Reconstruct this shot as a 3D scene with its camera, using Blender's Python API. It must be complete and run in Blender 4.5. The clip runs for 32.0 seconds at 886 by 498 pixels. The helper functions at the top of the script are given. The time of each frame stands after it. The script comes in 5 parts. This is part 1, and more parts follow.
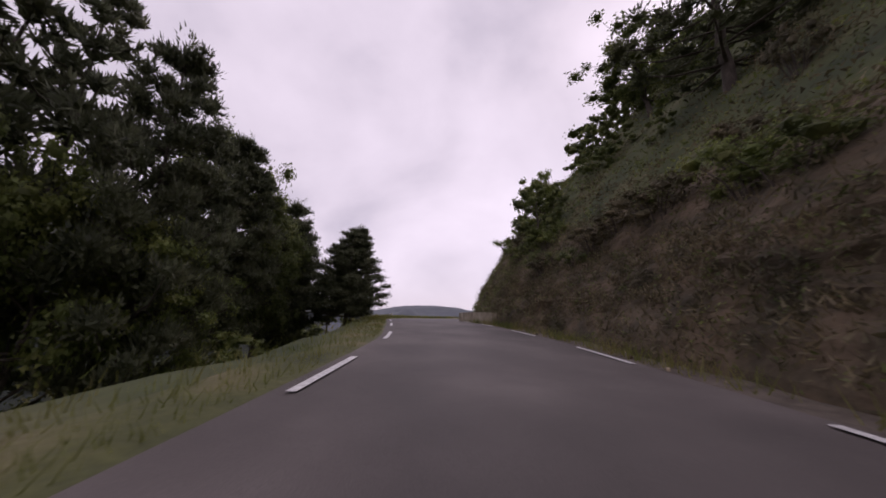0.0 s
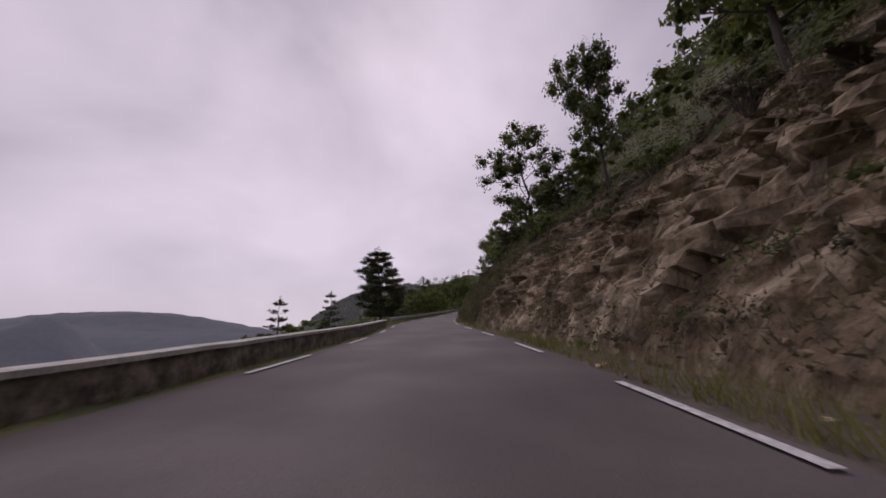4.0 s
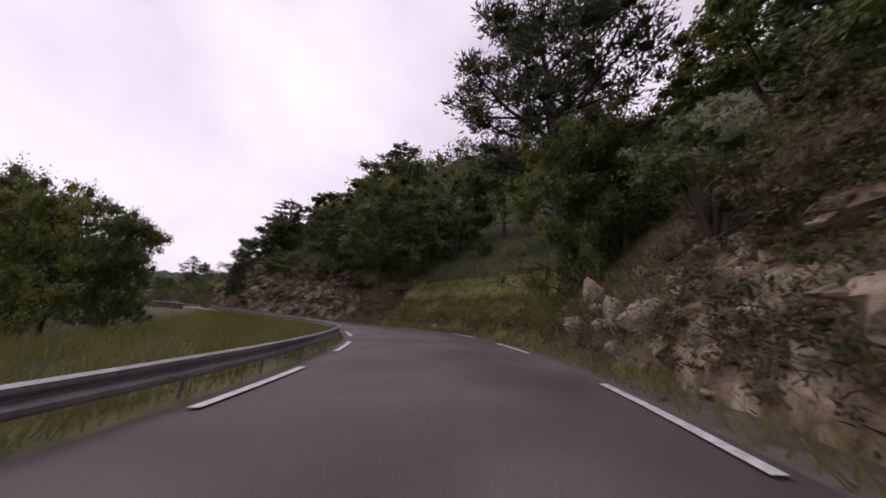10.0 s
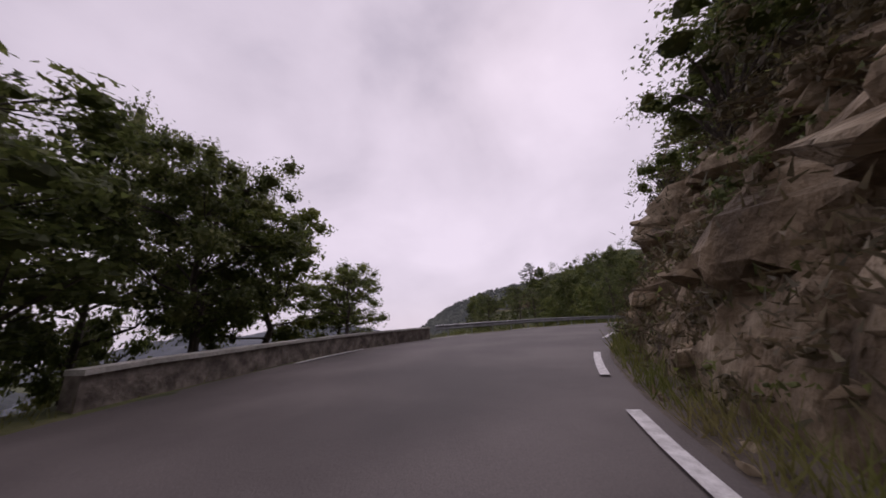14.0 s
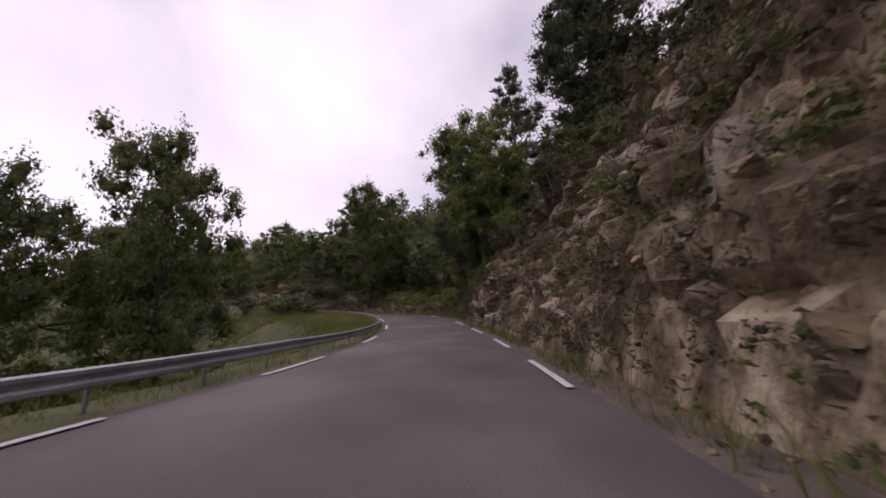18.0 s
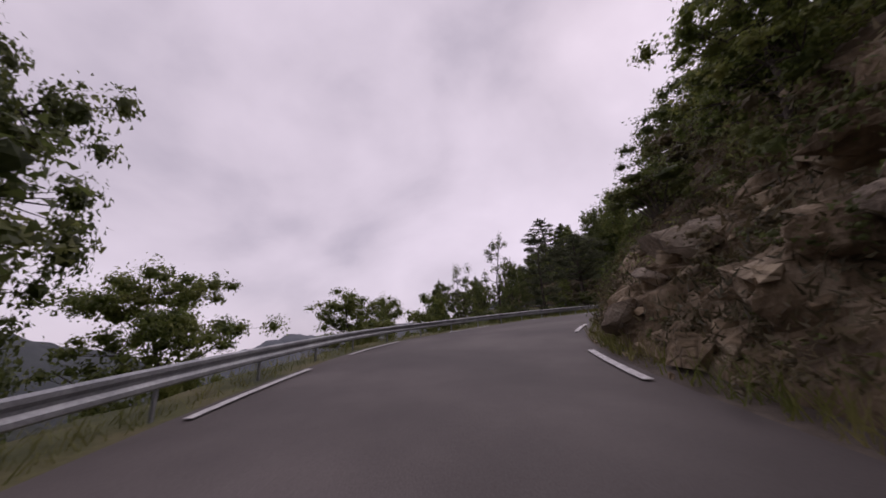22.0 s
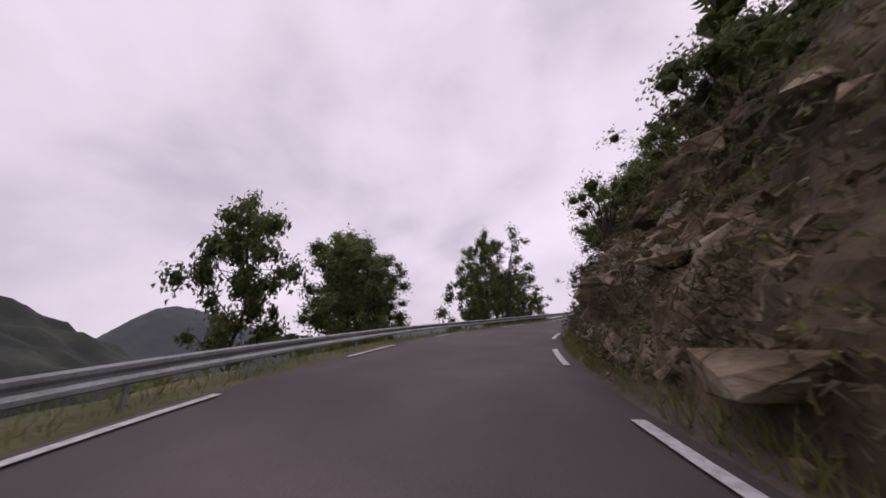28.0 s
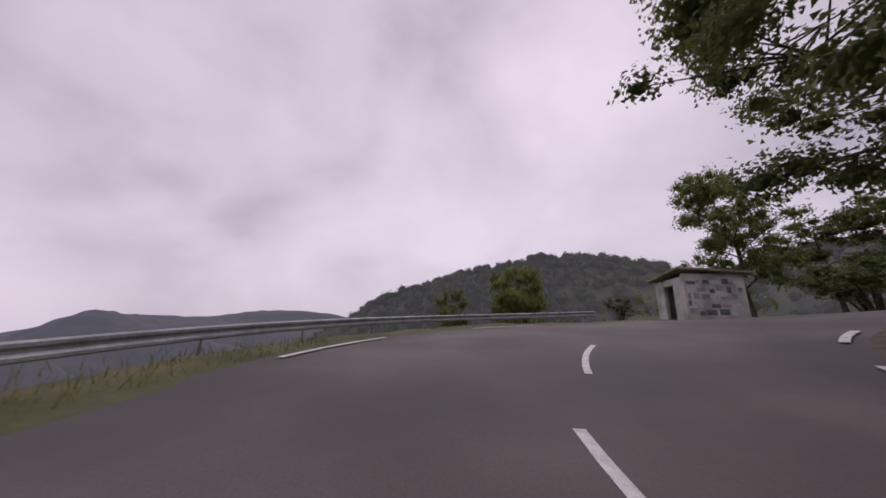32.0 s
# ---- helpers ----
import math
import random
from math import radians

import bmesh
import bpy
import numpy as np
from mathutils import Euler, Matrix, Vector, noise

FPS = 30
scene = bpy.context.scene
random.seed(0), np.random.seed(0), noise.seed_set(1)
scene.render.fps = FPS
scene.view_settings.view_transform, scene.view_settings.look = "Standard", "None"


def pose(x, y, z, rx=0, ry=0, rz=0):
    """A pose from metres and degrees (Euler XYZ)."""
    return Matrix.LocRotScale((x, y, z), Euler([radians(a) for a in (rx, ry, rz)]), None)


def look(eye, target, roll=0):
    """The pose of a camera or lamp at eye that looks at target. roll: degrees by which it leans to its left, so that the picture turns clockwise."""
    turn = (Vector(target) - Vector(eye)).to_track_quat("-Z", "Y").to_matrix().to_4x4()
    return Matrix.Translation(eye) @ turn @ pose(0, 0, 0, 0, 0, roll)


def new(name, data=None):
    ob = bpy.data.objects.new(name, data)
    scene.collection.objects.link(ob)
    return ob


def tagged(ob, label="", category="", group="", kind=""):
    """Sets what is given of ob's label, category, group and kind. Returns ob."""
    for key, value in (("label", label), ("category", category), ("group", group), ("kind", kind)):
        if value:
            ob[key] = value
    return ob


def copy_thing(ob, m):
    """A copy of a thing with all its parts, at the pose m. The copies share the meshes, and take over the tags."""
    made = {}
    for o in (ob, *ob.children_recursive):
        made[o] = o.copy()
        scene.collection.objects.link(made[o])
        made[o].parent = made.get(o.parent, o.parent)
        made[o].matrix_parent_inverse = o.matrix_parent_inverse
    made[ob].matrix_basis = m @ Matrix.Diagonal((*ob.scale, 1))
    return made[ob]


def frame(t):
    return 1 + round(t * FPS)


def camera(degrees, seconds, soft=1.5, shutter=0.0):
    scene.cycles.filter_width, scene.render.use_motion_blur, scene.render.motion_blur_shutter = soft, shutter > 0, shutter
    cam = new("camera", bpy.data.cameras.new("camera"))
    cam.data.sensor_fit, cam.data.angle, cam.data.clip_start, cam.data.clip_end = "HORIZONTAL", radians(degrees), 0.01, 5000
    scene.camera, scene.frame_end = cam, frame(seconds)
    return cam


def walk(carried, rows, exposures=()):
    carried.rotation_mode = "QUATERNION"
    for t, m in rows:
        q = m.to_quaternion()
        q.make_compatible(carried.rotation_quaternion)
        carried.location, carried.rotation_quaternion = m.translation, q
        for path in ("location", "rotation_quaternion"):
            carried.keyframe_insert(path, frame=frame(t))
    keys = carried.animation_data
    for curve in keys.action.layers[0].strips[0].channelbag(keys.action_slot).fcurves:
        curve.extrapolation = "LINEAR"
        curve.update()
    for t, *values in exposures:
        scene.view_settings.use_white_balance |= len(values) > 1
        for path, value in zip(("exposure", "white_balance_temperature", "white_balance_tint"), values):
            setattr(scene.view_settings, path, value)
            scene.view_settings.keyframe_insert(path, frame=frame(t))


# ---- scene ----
# ---------------------------------------------------------------- camera and walk
cam = camera(112.0, 32.0, soft=1.7, shutter=0.06)

# seconds, x, y, z, heading, pitch, roll
WAY = [
    (0.0, 0.00, 0.00, 0.00, 14.9, 12.3, 1.9),
    (0.5, -2.61, 10.19, 0.27, 18.5, 12.2, 2.6),
    (1.0, -5.60, 19.91, 0.52, 20.6, 11.4, 1.3),
    (1.5, -8.37, 28.97, 0.58, 18.9, 11.2, -1.2),
    (2.0, -9.99, 37.38, 0.51, 10.6, 10.9, -1.6),
    (2.5, -9.80, 45.31, 0.47, -3.1, 11.8, -2.1),
    (3.0, -7.52, 52.78, 0.46, -18.6, 12.6, -1.6),
    (3.5, -3.81, 59.82, 0.55, -26.9, 14.4, -1.8),
    (4.0, 0.50, 66.74, 0.73, -29.4, 13.1, -0.9),
    (4.5, 4.85, 73.85, 0.89, -27.7, 12.6, -0.6),
    (5.0, 8.93, 81.35, 1.04, -24.6, 12.5, -0.5),
    (5.5, 12.79, 89.17, 1.23, -23.0, 12.3, -0.7),
    (6.0, 16.83, 97.08, 1.49, -25.3, 12.9, -0.3),
    (6.5, 21.68, 104.67, 1.77, -32.1, 13.8, -1.6),
    (7.0, 27.57, 111.69, 2.17, -39.5, 16.3, -1.0),
    (7.5, 34.21, 118.15, 2.86, -44.3, 16.9, 0.0),
    (8.0, 41.30, 124.24, 3.66, -47.4, 16.3, 0.2),
    (8.5, 48.67, 129.91, 4.38, -50.7, 15.6, -0.1),
    (9.0, 56.25, 134.95, 5.04, -54.9, 15.3, -0.3),
    (9.5, 63.88, 139.17, 5.68, -59.5, 15.8, 0.4),
    (10.0, 71.17, 142.98, 6.24, -58.6, 15.1, 1.3),
    (10.5, 77.72, 147.51, 6.69, -48.8, 14.9, 1.6),
    (11.0, 83.12, 153.47, 7.11, -34.6, 14.9, 2.1),
    (11.5, 86.76, 160.49, 7.51, -19.8, 15.0, 1.3),
    (12.0, 88.34, 167.58, 7.93, -5.4, 14.2, 0.6),
    (12.5, 88.22, 174.09, 8.41, 7.1, 14.6, 0.6),
    (13.0, 87.43, 179.79, 8.87, 11.2, 14.3, 0.8),
    (13.5, 86.92, 184.83, 9.21, 7.2, 14.5, 0.5),
    (14.0, 87.17, 189.65, 9.51, -2.0, 14.9, -2.3),
    (14.5, 88.34, 194.45, 9.79, -12.9, 15.5, -2.5),
    (15.0, 90.47, 199.21, 10.05, -23.2, 14.4, -1.1),
    (15.5, 93.50, 203.83, 10.28, -32.3, 13.8, -0.4),
    (16.0, 97.34, 208.27, 10.47, -39.5, 13.4, 0.1),
    (16.5, 101.86, 212.58, 10.63, -44.5, 13.4, 0.9),
    (17.0, 107.01, 216.85, 10.71, -48.4, 12.9, 1.0),
    (17.5, 112.95, 221.08, 10.76, -52.9, 13.2, -1.9),
    (18.0, 119.65, 225.28, 10.81, -55.5, 13.4, -1.7),
    (18.5, 126.67, 229.77, 10.92, -53.3, 14.8, -0.2),
    (19.0, 133.37, 235.06, 11.26, -46.2, 16.1, 1.0),
    (19.5, 139.17, 241.37, 11.88, -36.2, 15.4, 1.4),
    (20.0, 143.57, 248.54, 12.55, -24.6, 14.5, 1.3),
    (20.5, 145.88, 256.16, 13.07, -8.7, 14.4, 1.4),
    (21.0, 145.88, 263.48, 13.50, 7.7, 13.4, 1.6),
    (21.5, 144.36, 270.13, 14.01, 18.0, 14.5, 0.9),
    (22.0, 142.71, 276.70, 14.54, 15.5, 14.8, -3.4),
    (22.5, 142.04, 283.83, 15.01, 4.8, 14.0, -3.7),
    (23.0, 143.09, 291.26, 15.52, -9.8, 14.8, -2.9),
    (23.5, 146.40, 297.96, 16.04, -28.9, 14.3, -2.8),
    (24.0, 151.09, 303.73, 16.40, -37.9, 13.4, -2.2),
    (24.5, 155.55, 309.68, 16.65, -30.6, 13.7, -0.7),
    (25.0, 158.26, 316.55, 16.89, -12.8, 14.6, 0.3),
    (25.5, 158.58, 324.14, 17.22, 6.0, 15.3, 0.9),
    (26.0, 156.61, 331.99, 17.69, 21.4, 15.5, 0.5),
    (26.5, 153.13, 339.68, 18.22, 29.4, 15.7, -2.7),
    (27.0, 148.80, 346.98, 18.73, 35.4, 14.7, -1.1),
    (27.5, 144.03, 353.91, 19.16, 38.0, 14.4, -0.7),
    (28.0, 139.37, 360.78, 19.55, 36.1, 14.2, -0.7),
    (28.5, 135.43, 367.97, 19.89, 28.9, 14.3, -1.4),
    (29.0, 132.95, 375.75, 20.23, 16.3, 14.9, -0.7),
    (29.5, 132.53, 383.89, 20.65, 1.4, 15.1, -0.7),
    (30.0, 133.55, 391.83, 21.19, -6.0, 15.1, -1.2),
    (30.5, 134.53, 399.46, 21.74, -2.7, 15.5, -0.6),
    (31.0, 134.44, 406.72, 22.18, 6.5, 14.3, 1.1),
    (31.5, 133.59, 413.45, 22.52, 10.5, 13.6, 1.7),
    (32.0, 133.65, 419.72, 22.80, -1.6, 13.8, 1.9),
]
EYE = 1.25          # eye above the road


def aim(x, y, z, heading, pitch, roll):
    return pose(x, y, z, 90 + pitch, 0, heading) @ pose(0, 0, 0, 0, 0, roll)


walk(cam, [(r[0], aim(*r[1:])) for r in WAY],
     exposures=[(t, e, 6350, 40 if 24 < t < 27 else 30) for t, e in ((0, -0.05), (1.5, -0.35), (3, -0.5), (6, -0.25), (7.5, -0.2), (9, 0.0), (10, 0.1), (12, 0.0), (13, -0.15), (14, -0.25),
                                             (17, 0.05), (19, 0.2), (21, 0.0), (22, -0.3), (23, -0.25), (24.0, 0.15), (24.7, 0.65), (25.3, 0.7), (26.2, 0.45), (27.2, 0.2), (29, -0.3), (31, -0.2), (32, -0.35))])

# ---------------------------------------------------------------- sky and sun
SUN_UP, SUN_ROUND = 48.0, 20.0
world = bpy.data.worlds.new("overcast_sky")
scene.world = world
world.use_nodes = True
wn, wl = world.node_tree.nodes, world.node_tree.links
wn.clear()
w_out = wn.new("ShaderNodeOutputWorld")
w_bg = wn.new("ShaderNodeBackground")
w_sky = wn.new("ShaderNodeTexSky")
w_sky.sky_type, w_sky.sun_disc = "NISHITA", False
w_sky.sun_elevation, w_sky.sun_rotation = radians(SUN_UP), radians(SUN_ROUND)
w_tc = wn.new("ShaderNodeTexCoord")
w_map = wn.new("ShaderNodeMapping")
w_map.inputs["Scale"].default_value = (1.0, 1.0, 1.5)
w_n1, w_n2 = wn.new("ShaderNodeTexNoise"), wn.new("ShaderNodeTexNoise")
w_n1.inputs["Scale"].default_value, w_n1.inputs["Detail"].default_value = 1.5, 6.0
w_n1.inputs["Roughness"].default_value, w_n1.inputs["Distortion"].default_value = 0.46, 0.3
w_n2.inputs["Scale"].default_value, w_n2.inputs["Detail"].default_value = 4.2, 5.0
w_n2.inputs["Roughness"].default_value = 0.5
w_sum = wn.new("ShaderNodeMixRGB")
w_sum.inputs[0].default_value = 0.16
w_ramp = wn.new("ShaderNodeValToRGB")
w_ramp.color_ramp.elements[0].position, w_ramp.color_ramp.elements[0].color = 0.33, (0.54, 0.53, 0.58, 1)
w_ramp.color_ramp.elements[1].position, w_ramp.color_ramp.elements[1].color = 0.66, (1.05, 1.01, 1.04, 1)
w_mid = w_ramp.color_ramp.elements.new(0.49)
w_mid.color = (0.84, 0.81, 0.84, 1)
w_scale = wn.new("ShaderNodeMixRGB")
w_scale.blend_type, w_scale.inputs[0].default_value = "MULTIPLY", 1.0
w_scale.inputs[2].default_value = (11.0, 11.0, 11.0, 1)
w_mix = wn.new("ShaderNodeMixRGB")
w_mix.inputs[0].default_value = 0.93
wl.new(w_tc.outputs["Generated"], w_map.inputs["Vector"])
wl.new(w_map.outputs["Vector"], w_n1.inputs["Vector"])
wl.new(w_map.outputs["Vector"], w_n2.inputs["Vector"])
wl.new(w_n1.outputs["Fac"], w_sum.inputs[1])
wl.new(w_n2.outputs["Fac"], w_sum.inputs[2])
wl.new(w_sum.outputs["Color"], w_ramp.inputs["Fac"])
wl.new(w_ramp.outputs["Color"], w_scale.inputs[1])
wl.new(w_sky.outputs["Color"], w_mix.inputs[1])
wl.new(w_scale.outputs["Color"], w_mix.inputs[2])
wl.new(w_mix.outputs["Color"], w_bg.inputs["Color"])
w_bg.inputs["Strength"].default_value = 0.085
wl.new(w_bg.outputs["Background"], w_out.inputs["Surface"])

sun = new("sun", bpy.data.lights.new("sun", "SUN"))
sun.data.energy, sun.data.angle, sun.data.color = 0.7, radians(25), (1.0, 0.96, 0.9)
_az = radians(90 - SUN_ROUND)
sun.matrix_world = look((0, 0, 0), (-math.cos(_az) * math.cos(radians(SUN_UP)), -math.sin(_az) * math.cos(radians(SUN_UP)),
                                    -math.sin(radians(SUN_UP))))

# ---------------------------------------------------------------- materials


def material(name, colours, scale=3.0, rough=0.8, bump=0.3, fine=40.0, metal=0.0, spread=0.0, see=0.0, coords="Object", stretch=(1, 1, 1),
             island=False, deep=0.03, cracks=0.0):
    """A surface of two or three colours mixed by coarse noise, with fine grain and relief."""
    m = bpy.data.materials.new(name)
    m.use_nodes = True
    n, l = m.node_tree.nodes, m.node_tree.links
    n.clear()
    out, bs = n.new("ShaderNodeOutputMaterial"), n.new("ShaderNodeBsdfPrincipled")
    if coords == "Position":
        src = n.new("ShaderNodeNewGeometry").outputs["Position"]
    else:
        src = n.new("ShaderNodeTexCoord").outputs["Object"]
    mp = n.new("ShaderNodeMapping")
    mp.inputs["Scale"].default_value = stretch
    l.new(src, mp.inputs["Vector"])
    big, small = n.new("ShaderNodeTexNoise"), n.new("ShaderNodeTexNoise")
    for tex, s, d in ((big, scale, 5.0), (small, fine, 4.0)):
        tex.inputs["Scale"].default_value, tex.inputs["Detail"].default_value = s, d
        l.new(mp.outputs["Vector"], tex.inputs["Vector"])
    ramp = n.new("ShaderNodeValToRGB")
    e = ramp.color_ramp.elements
    e[0].position, e[0].color = 0.34, (*colours[0], 1)
    e[1].position, e[1].color = 0.66, (*colours[-1], 1)
    if len(colours) == 3:
        e.new(0.5).color = (*colours[1], 1)
    l.new(big.outputs["Fac"], ramp.inputs["Fac"])
    grain = n.new("ShaderNodeMixRGB")
    grain.blend_type, grain.inputs[0].default_value = "OVERLAY", 0.45
    l.new(ramp.outputs["Color"], grain.inputs[1])
    l.new(small.outputs["Fac"], grain.inputs[2])
    last = grain.outputs["Color"]
    if spread:
        hsv = n.new("ShaderNodeHueSaturation")
        info = n.new("ShaderNodeNewGeometry").outputs["Random Per Island"] if island else n.new("ShaderNodeObjectInfo").outputs["Random"]
        rng = n.new("ShaderNodeMapRange")
        rng.inputs["To Min"].default_value, rng.inputs["To Max"].default_value = 1 - spread, 1 + spread
        l.new(info, rng.inputs["Value"])
        l.new(rng.outputs["Result"], hsv.inputs["Value"])
        l.new(last, hsv.inputs["Color"])
        last = hsv.outputs["Color"]
    crack = None
    if cracks:                                        # joints of broken rock: warped cells with dark seams
        warp, vor = n.new("ShaderNodeMixRGB"), n.new("ShaderNodeTexVoronoi")
        warp.blend_type, warp.inputs[0].default_value = "ADD", 0.45
        l.new(mp.outputs["Vector"], warp.inputs[1])
        l.new(big.outputs["Color"], warp.inputs[2])
        vor.feature, vor.inputs["Scale"].default_value = "DISTANCE_TO_EDGE", cracks
        l.new(warp.outputs["Color"], vor.inputs["Vector"])
        seam, dirt = n.new("ShaderNodeMapRange"), n.new("ShaderNodeMixRGB")
        seam.inputs["From Max"].default_value = 0.06
        seam.inputs["To Min"].default_value = 0.6
        l.new(vor.outputs["Distance"], seam.inputs["Value"])
        dirt.inputs[1].default_value = (*[q * 0.45 for q in colours[0]], 1)
        l.new(seam.outputs["Result"], dirt.inputs[0])
        l.new(last, dirt.inputs[2])
        last, crack = dirt.outputs["Color"], seam.outputs["Result"]
    l.new(last, bs.inputs["Base Color"])
    bs.inputs["Roughness"].default_value, bs.inputs["Metallic"].default_value = rough, metal
    if bump:
        bp = n.new("ShaderNodeBump")
        bp.inputs["Strength"].default_value, bp.inputs["Distance"].default_value = bump, deep
        add = n.new("ShaderNodeMath")
        add.operation = "ADD"
        l.new(big.outputs["Fac"], add.inputs[0])
        l.new(small.outputs["Fac"], add.inputs[1])
        high = add.outputs[0]
        if crack is not None:
            more = n.new("ShaderNodeMath")
            more.operation = "ADD"
            l.new(high, more.inputs[0])
            l.new(crack, more.inputs[1])
            high = more.outputs[0]
        l.new(high, bp.inputs["Height"])
        l.new(bp.outputs["Normal"], bs.inputs["Normal"])
    if see:
        tr, mx = n.new("ShaderNodeBsdfTranslucent"), n.new("ShaderNodeMixShader")
        l.new(last, tr.inputs["Color"])
        mx.inputs[0].default_value = see
        l.new(bs.outputs[0], mx.inputs[1])
        l.new(tr.outputs[0], mx.inputs[2])
        l.new(mx.outputs[0], out.inputs["Surface"])
    else:
        l.new(bs.outputs[0], out.inputs["Surface"])
    return m


ASPHALT = material("worn_asphalt", [(0.060, 0.050, 0.047), (0.084, 0.070, 0.066), (0.118, 0.100, 0.094)], 0.35, 0.75, 0.35, 55.0, coords="Position")
PAINT = material("road_paint", [(0.45, 0.44, 0.43), (0.72, 0.71, 0.70)], 9.0, 0.6, 0.2, 60.0, coords="Position")
GRASS_SOIL = material("grassy_soil", [(0.046, 0.054, 0.018), (0.082, 0.086, 0.028), (0.13, 0.112, 0.052)], 0.6, 0.95, 0.6, 9.0, coords="Position")
FOREST_FLOOR = material("wooded_slope", [(0.028, 0.040, 0.013), (0.058, 0.070, 0.022), (0.098, 0.094, 0.040)], 0.25, 0.95, 0.8, 3.0, coords="Position")
ROCK = material("jointed_rock", [(0.072, 0.051, 0.029), (0.180, 0.132, 0.078), (0.40, 0.325, 0.225)], 0.75, 0.9, 1.0, 4.0, coords="Position", stretch=(1.7, 1.7, 0.9), deep=0.14)
STONE = material("broken_stone", [(0.13, 0.095, 0.052), (0.24, 0.180, 0.108), (0.42, 0.345, 0.235)], 1.2, 0.9, 1.0, 7.0, spread=0.4, island=True, deep=0.06, cracks=1.7)
GRAVEL = material("verge_gravel", [(0.075, 0.060, 0.046), (0.14, 0.115, 0.09)], 3.0, 0.95, 0.8, 40.0, coords="Position")
STEEL = material("galvanised_steel", [(0.26, 0.27, 0.28), (0.38, 0.39, 0.40)], 2.0, 0.6, 0.08, 30.0, metal=0.6)
CONCRETE = material("stained_concrete", [(0.16, 0.13, 0.085), (0.27, 0.23, 0.16), (0.38, 0.34, 0.26)], 0.9, 0.9, 0.4, 20.0)
BARK = material("bark", [(0.045, 0.035, 0.028), (0.10, 0.082, 0.066)], 6.0, 0.95, 0.9, 25.0, stretch=(1, 1, 0.25))
LEAF_OAK = material("oak_leaf", [(0.070, 0.094, 0.027), (0.122, 0.150, 0.043), (0.195, 0.210, 0.070)], 0.9, 0.6, 0.0, 8.0, spread=0.3, see=0.48, island=True)
LEAF_LIGHT = material("light_leaf", [(0.102, 0.138, 0.034), (0.162, 0.198, 0.048), (0.24, 0.25, 0.072)], 0.9, 0.6, 0.0, 8.0, spread=0.3, see=0.5, island=True)
LEAF_SHRUB = material("shrub_leaf", [(0.062, 0.057, 0.028), (0.110, 0.093, 0.046), (0.175, 0.138, 0.075)], 0.9, 0.7, 0.0, 8.0, spread=0.35, see=0.3, island=True)
BANK = material("overgrown_bank", [(0.045, 0.036, 0.020), (0.085, 0.064, 0.038), (0.135, 0.098, 0.062)], 0.9, 0.95, 0.9, 7.0, coords="Position")
MEADOW = material("grassy_bank", [(0.100, 0.115, 0.028), (0.160, 0.168, 0.043), (0.22, 0.195, 0.072)], 0.7, 0.95, 0.8, 9.0, coords="Position")
NEEDLE = material("pine_needle", [(0.060, 0.072, 0.037), (0.095, 0.108, 0.056), (0.140, 0.146, 0.080)], 0.9, 0.7, 0.0, 8.0, spread=0.3, see=0.35, island=True)
GRASS = material("dry_grass", [(0.115, 0.142, 0.030), (0.175, 0.182, 0.046), (0.24, 0.210, 0.080)], 0.5, 0.9, 0.0, 5.0, coords="Position", see=0.3)
HILL = material("far_forest", [(0.011, 0.016, 0.014), (0.020, 0.026, 0.019), (0.034, 0.039, 0.026)], 0.02, 1.0, 0.6, 0.25, coords="Position")

# ---------------------------------------------------------------- the line of the road
_p = np.array([r[1:4] for r in WAY])


def glide(p, n):
    """Catmull-Rom through the rows of p, n steps to each span."""
    q = np.vstack([2 * p[0] - p[1], p, 2 * p[-1] - p[-2]])
    u = np.linspace(0, 1, n, endpoint=False)[:, None]
    spans = [0.5 * (2 * b + (c - a) * u + (2 * a - 5 * b + 4 * c - d) * u**2 + (3 * b - a - 3 * c + d) * u**3)
             for a, b, c, d in zip(q, q[1:], q[2:], q[3:])]
    return np.vstack(spans + [p[-1:]])


_line = glide(_p, 8)
_line[:, 2] -= EYE
# the road goes on before the start and round a bend to the right after the end
_d0 = _line[0] - _line[1]
_d0 /= np.linalg.norm(_d0)
_before = [_line[0] + _d0 * k for k in range(60, 0, -1)]
_after, _q = [], _line[-1].copy()
_h = math.atan2(*(_line[-1] - _line[-2])[[1, 0]])
for k in range(60):
    _h -= 0.0 if k < 2 else 0.083 if k < 36 else 0.0
    _q = _q + np.array([math.cos(_h), math.sin(_h), 0.085])
    _after.append(_q.copy())
_line = np.vstack([_before, _line, _after])
_s = np.r_[0, np.cumsum(np.linalg.norm(np.diff(_line[:, :2], axis=0), axis=1))]
START = _s[60]
ST = np.arange(_s[0] - START, _s[-1] - START, 1.0)                      # stations along the road, a metre apart
LINE = np.stack([np.interp(ST, _s - START, _line[:, k]) for k in range(3)], 1)
for _ in range(6):                                                       # no kinks in the grade
    LINE[1:-1, 2] = (LINE[:-2, 2] + 2 * LINE[1:-1, 2] + LINE[2:, 2]) / 4
TAN = np.gradient(LINE[:, :2], axis=0)
TAN /= np.linalg.norm(TAN, axis=1)[:, None]
SIDE = np.stack([TAN[:, 1], -TAN[:, 0]], 1)                              # to the right

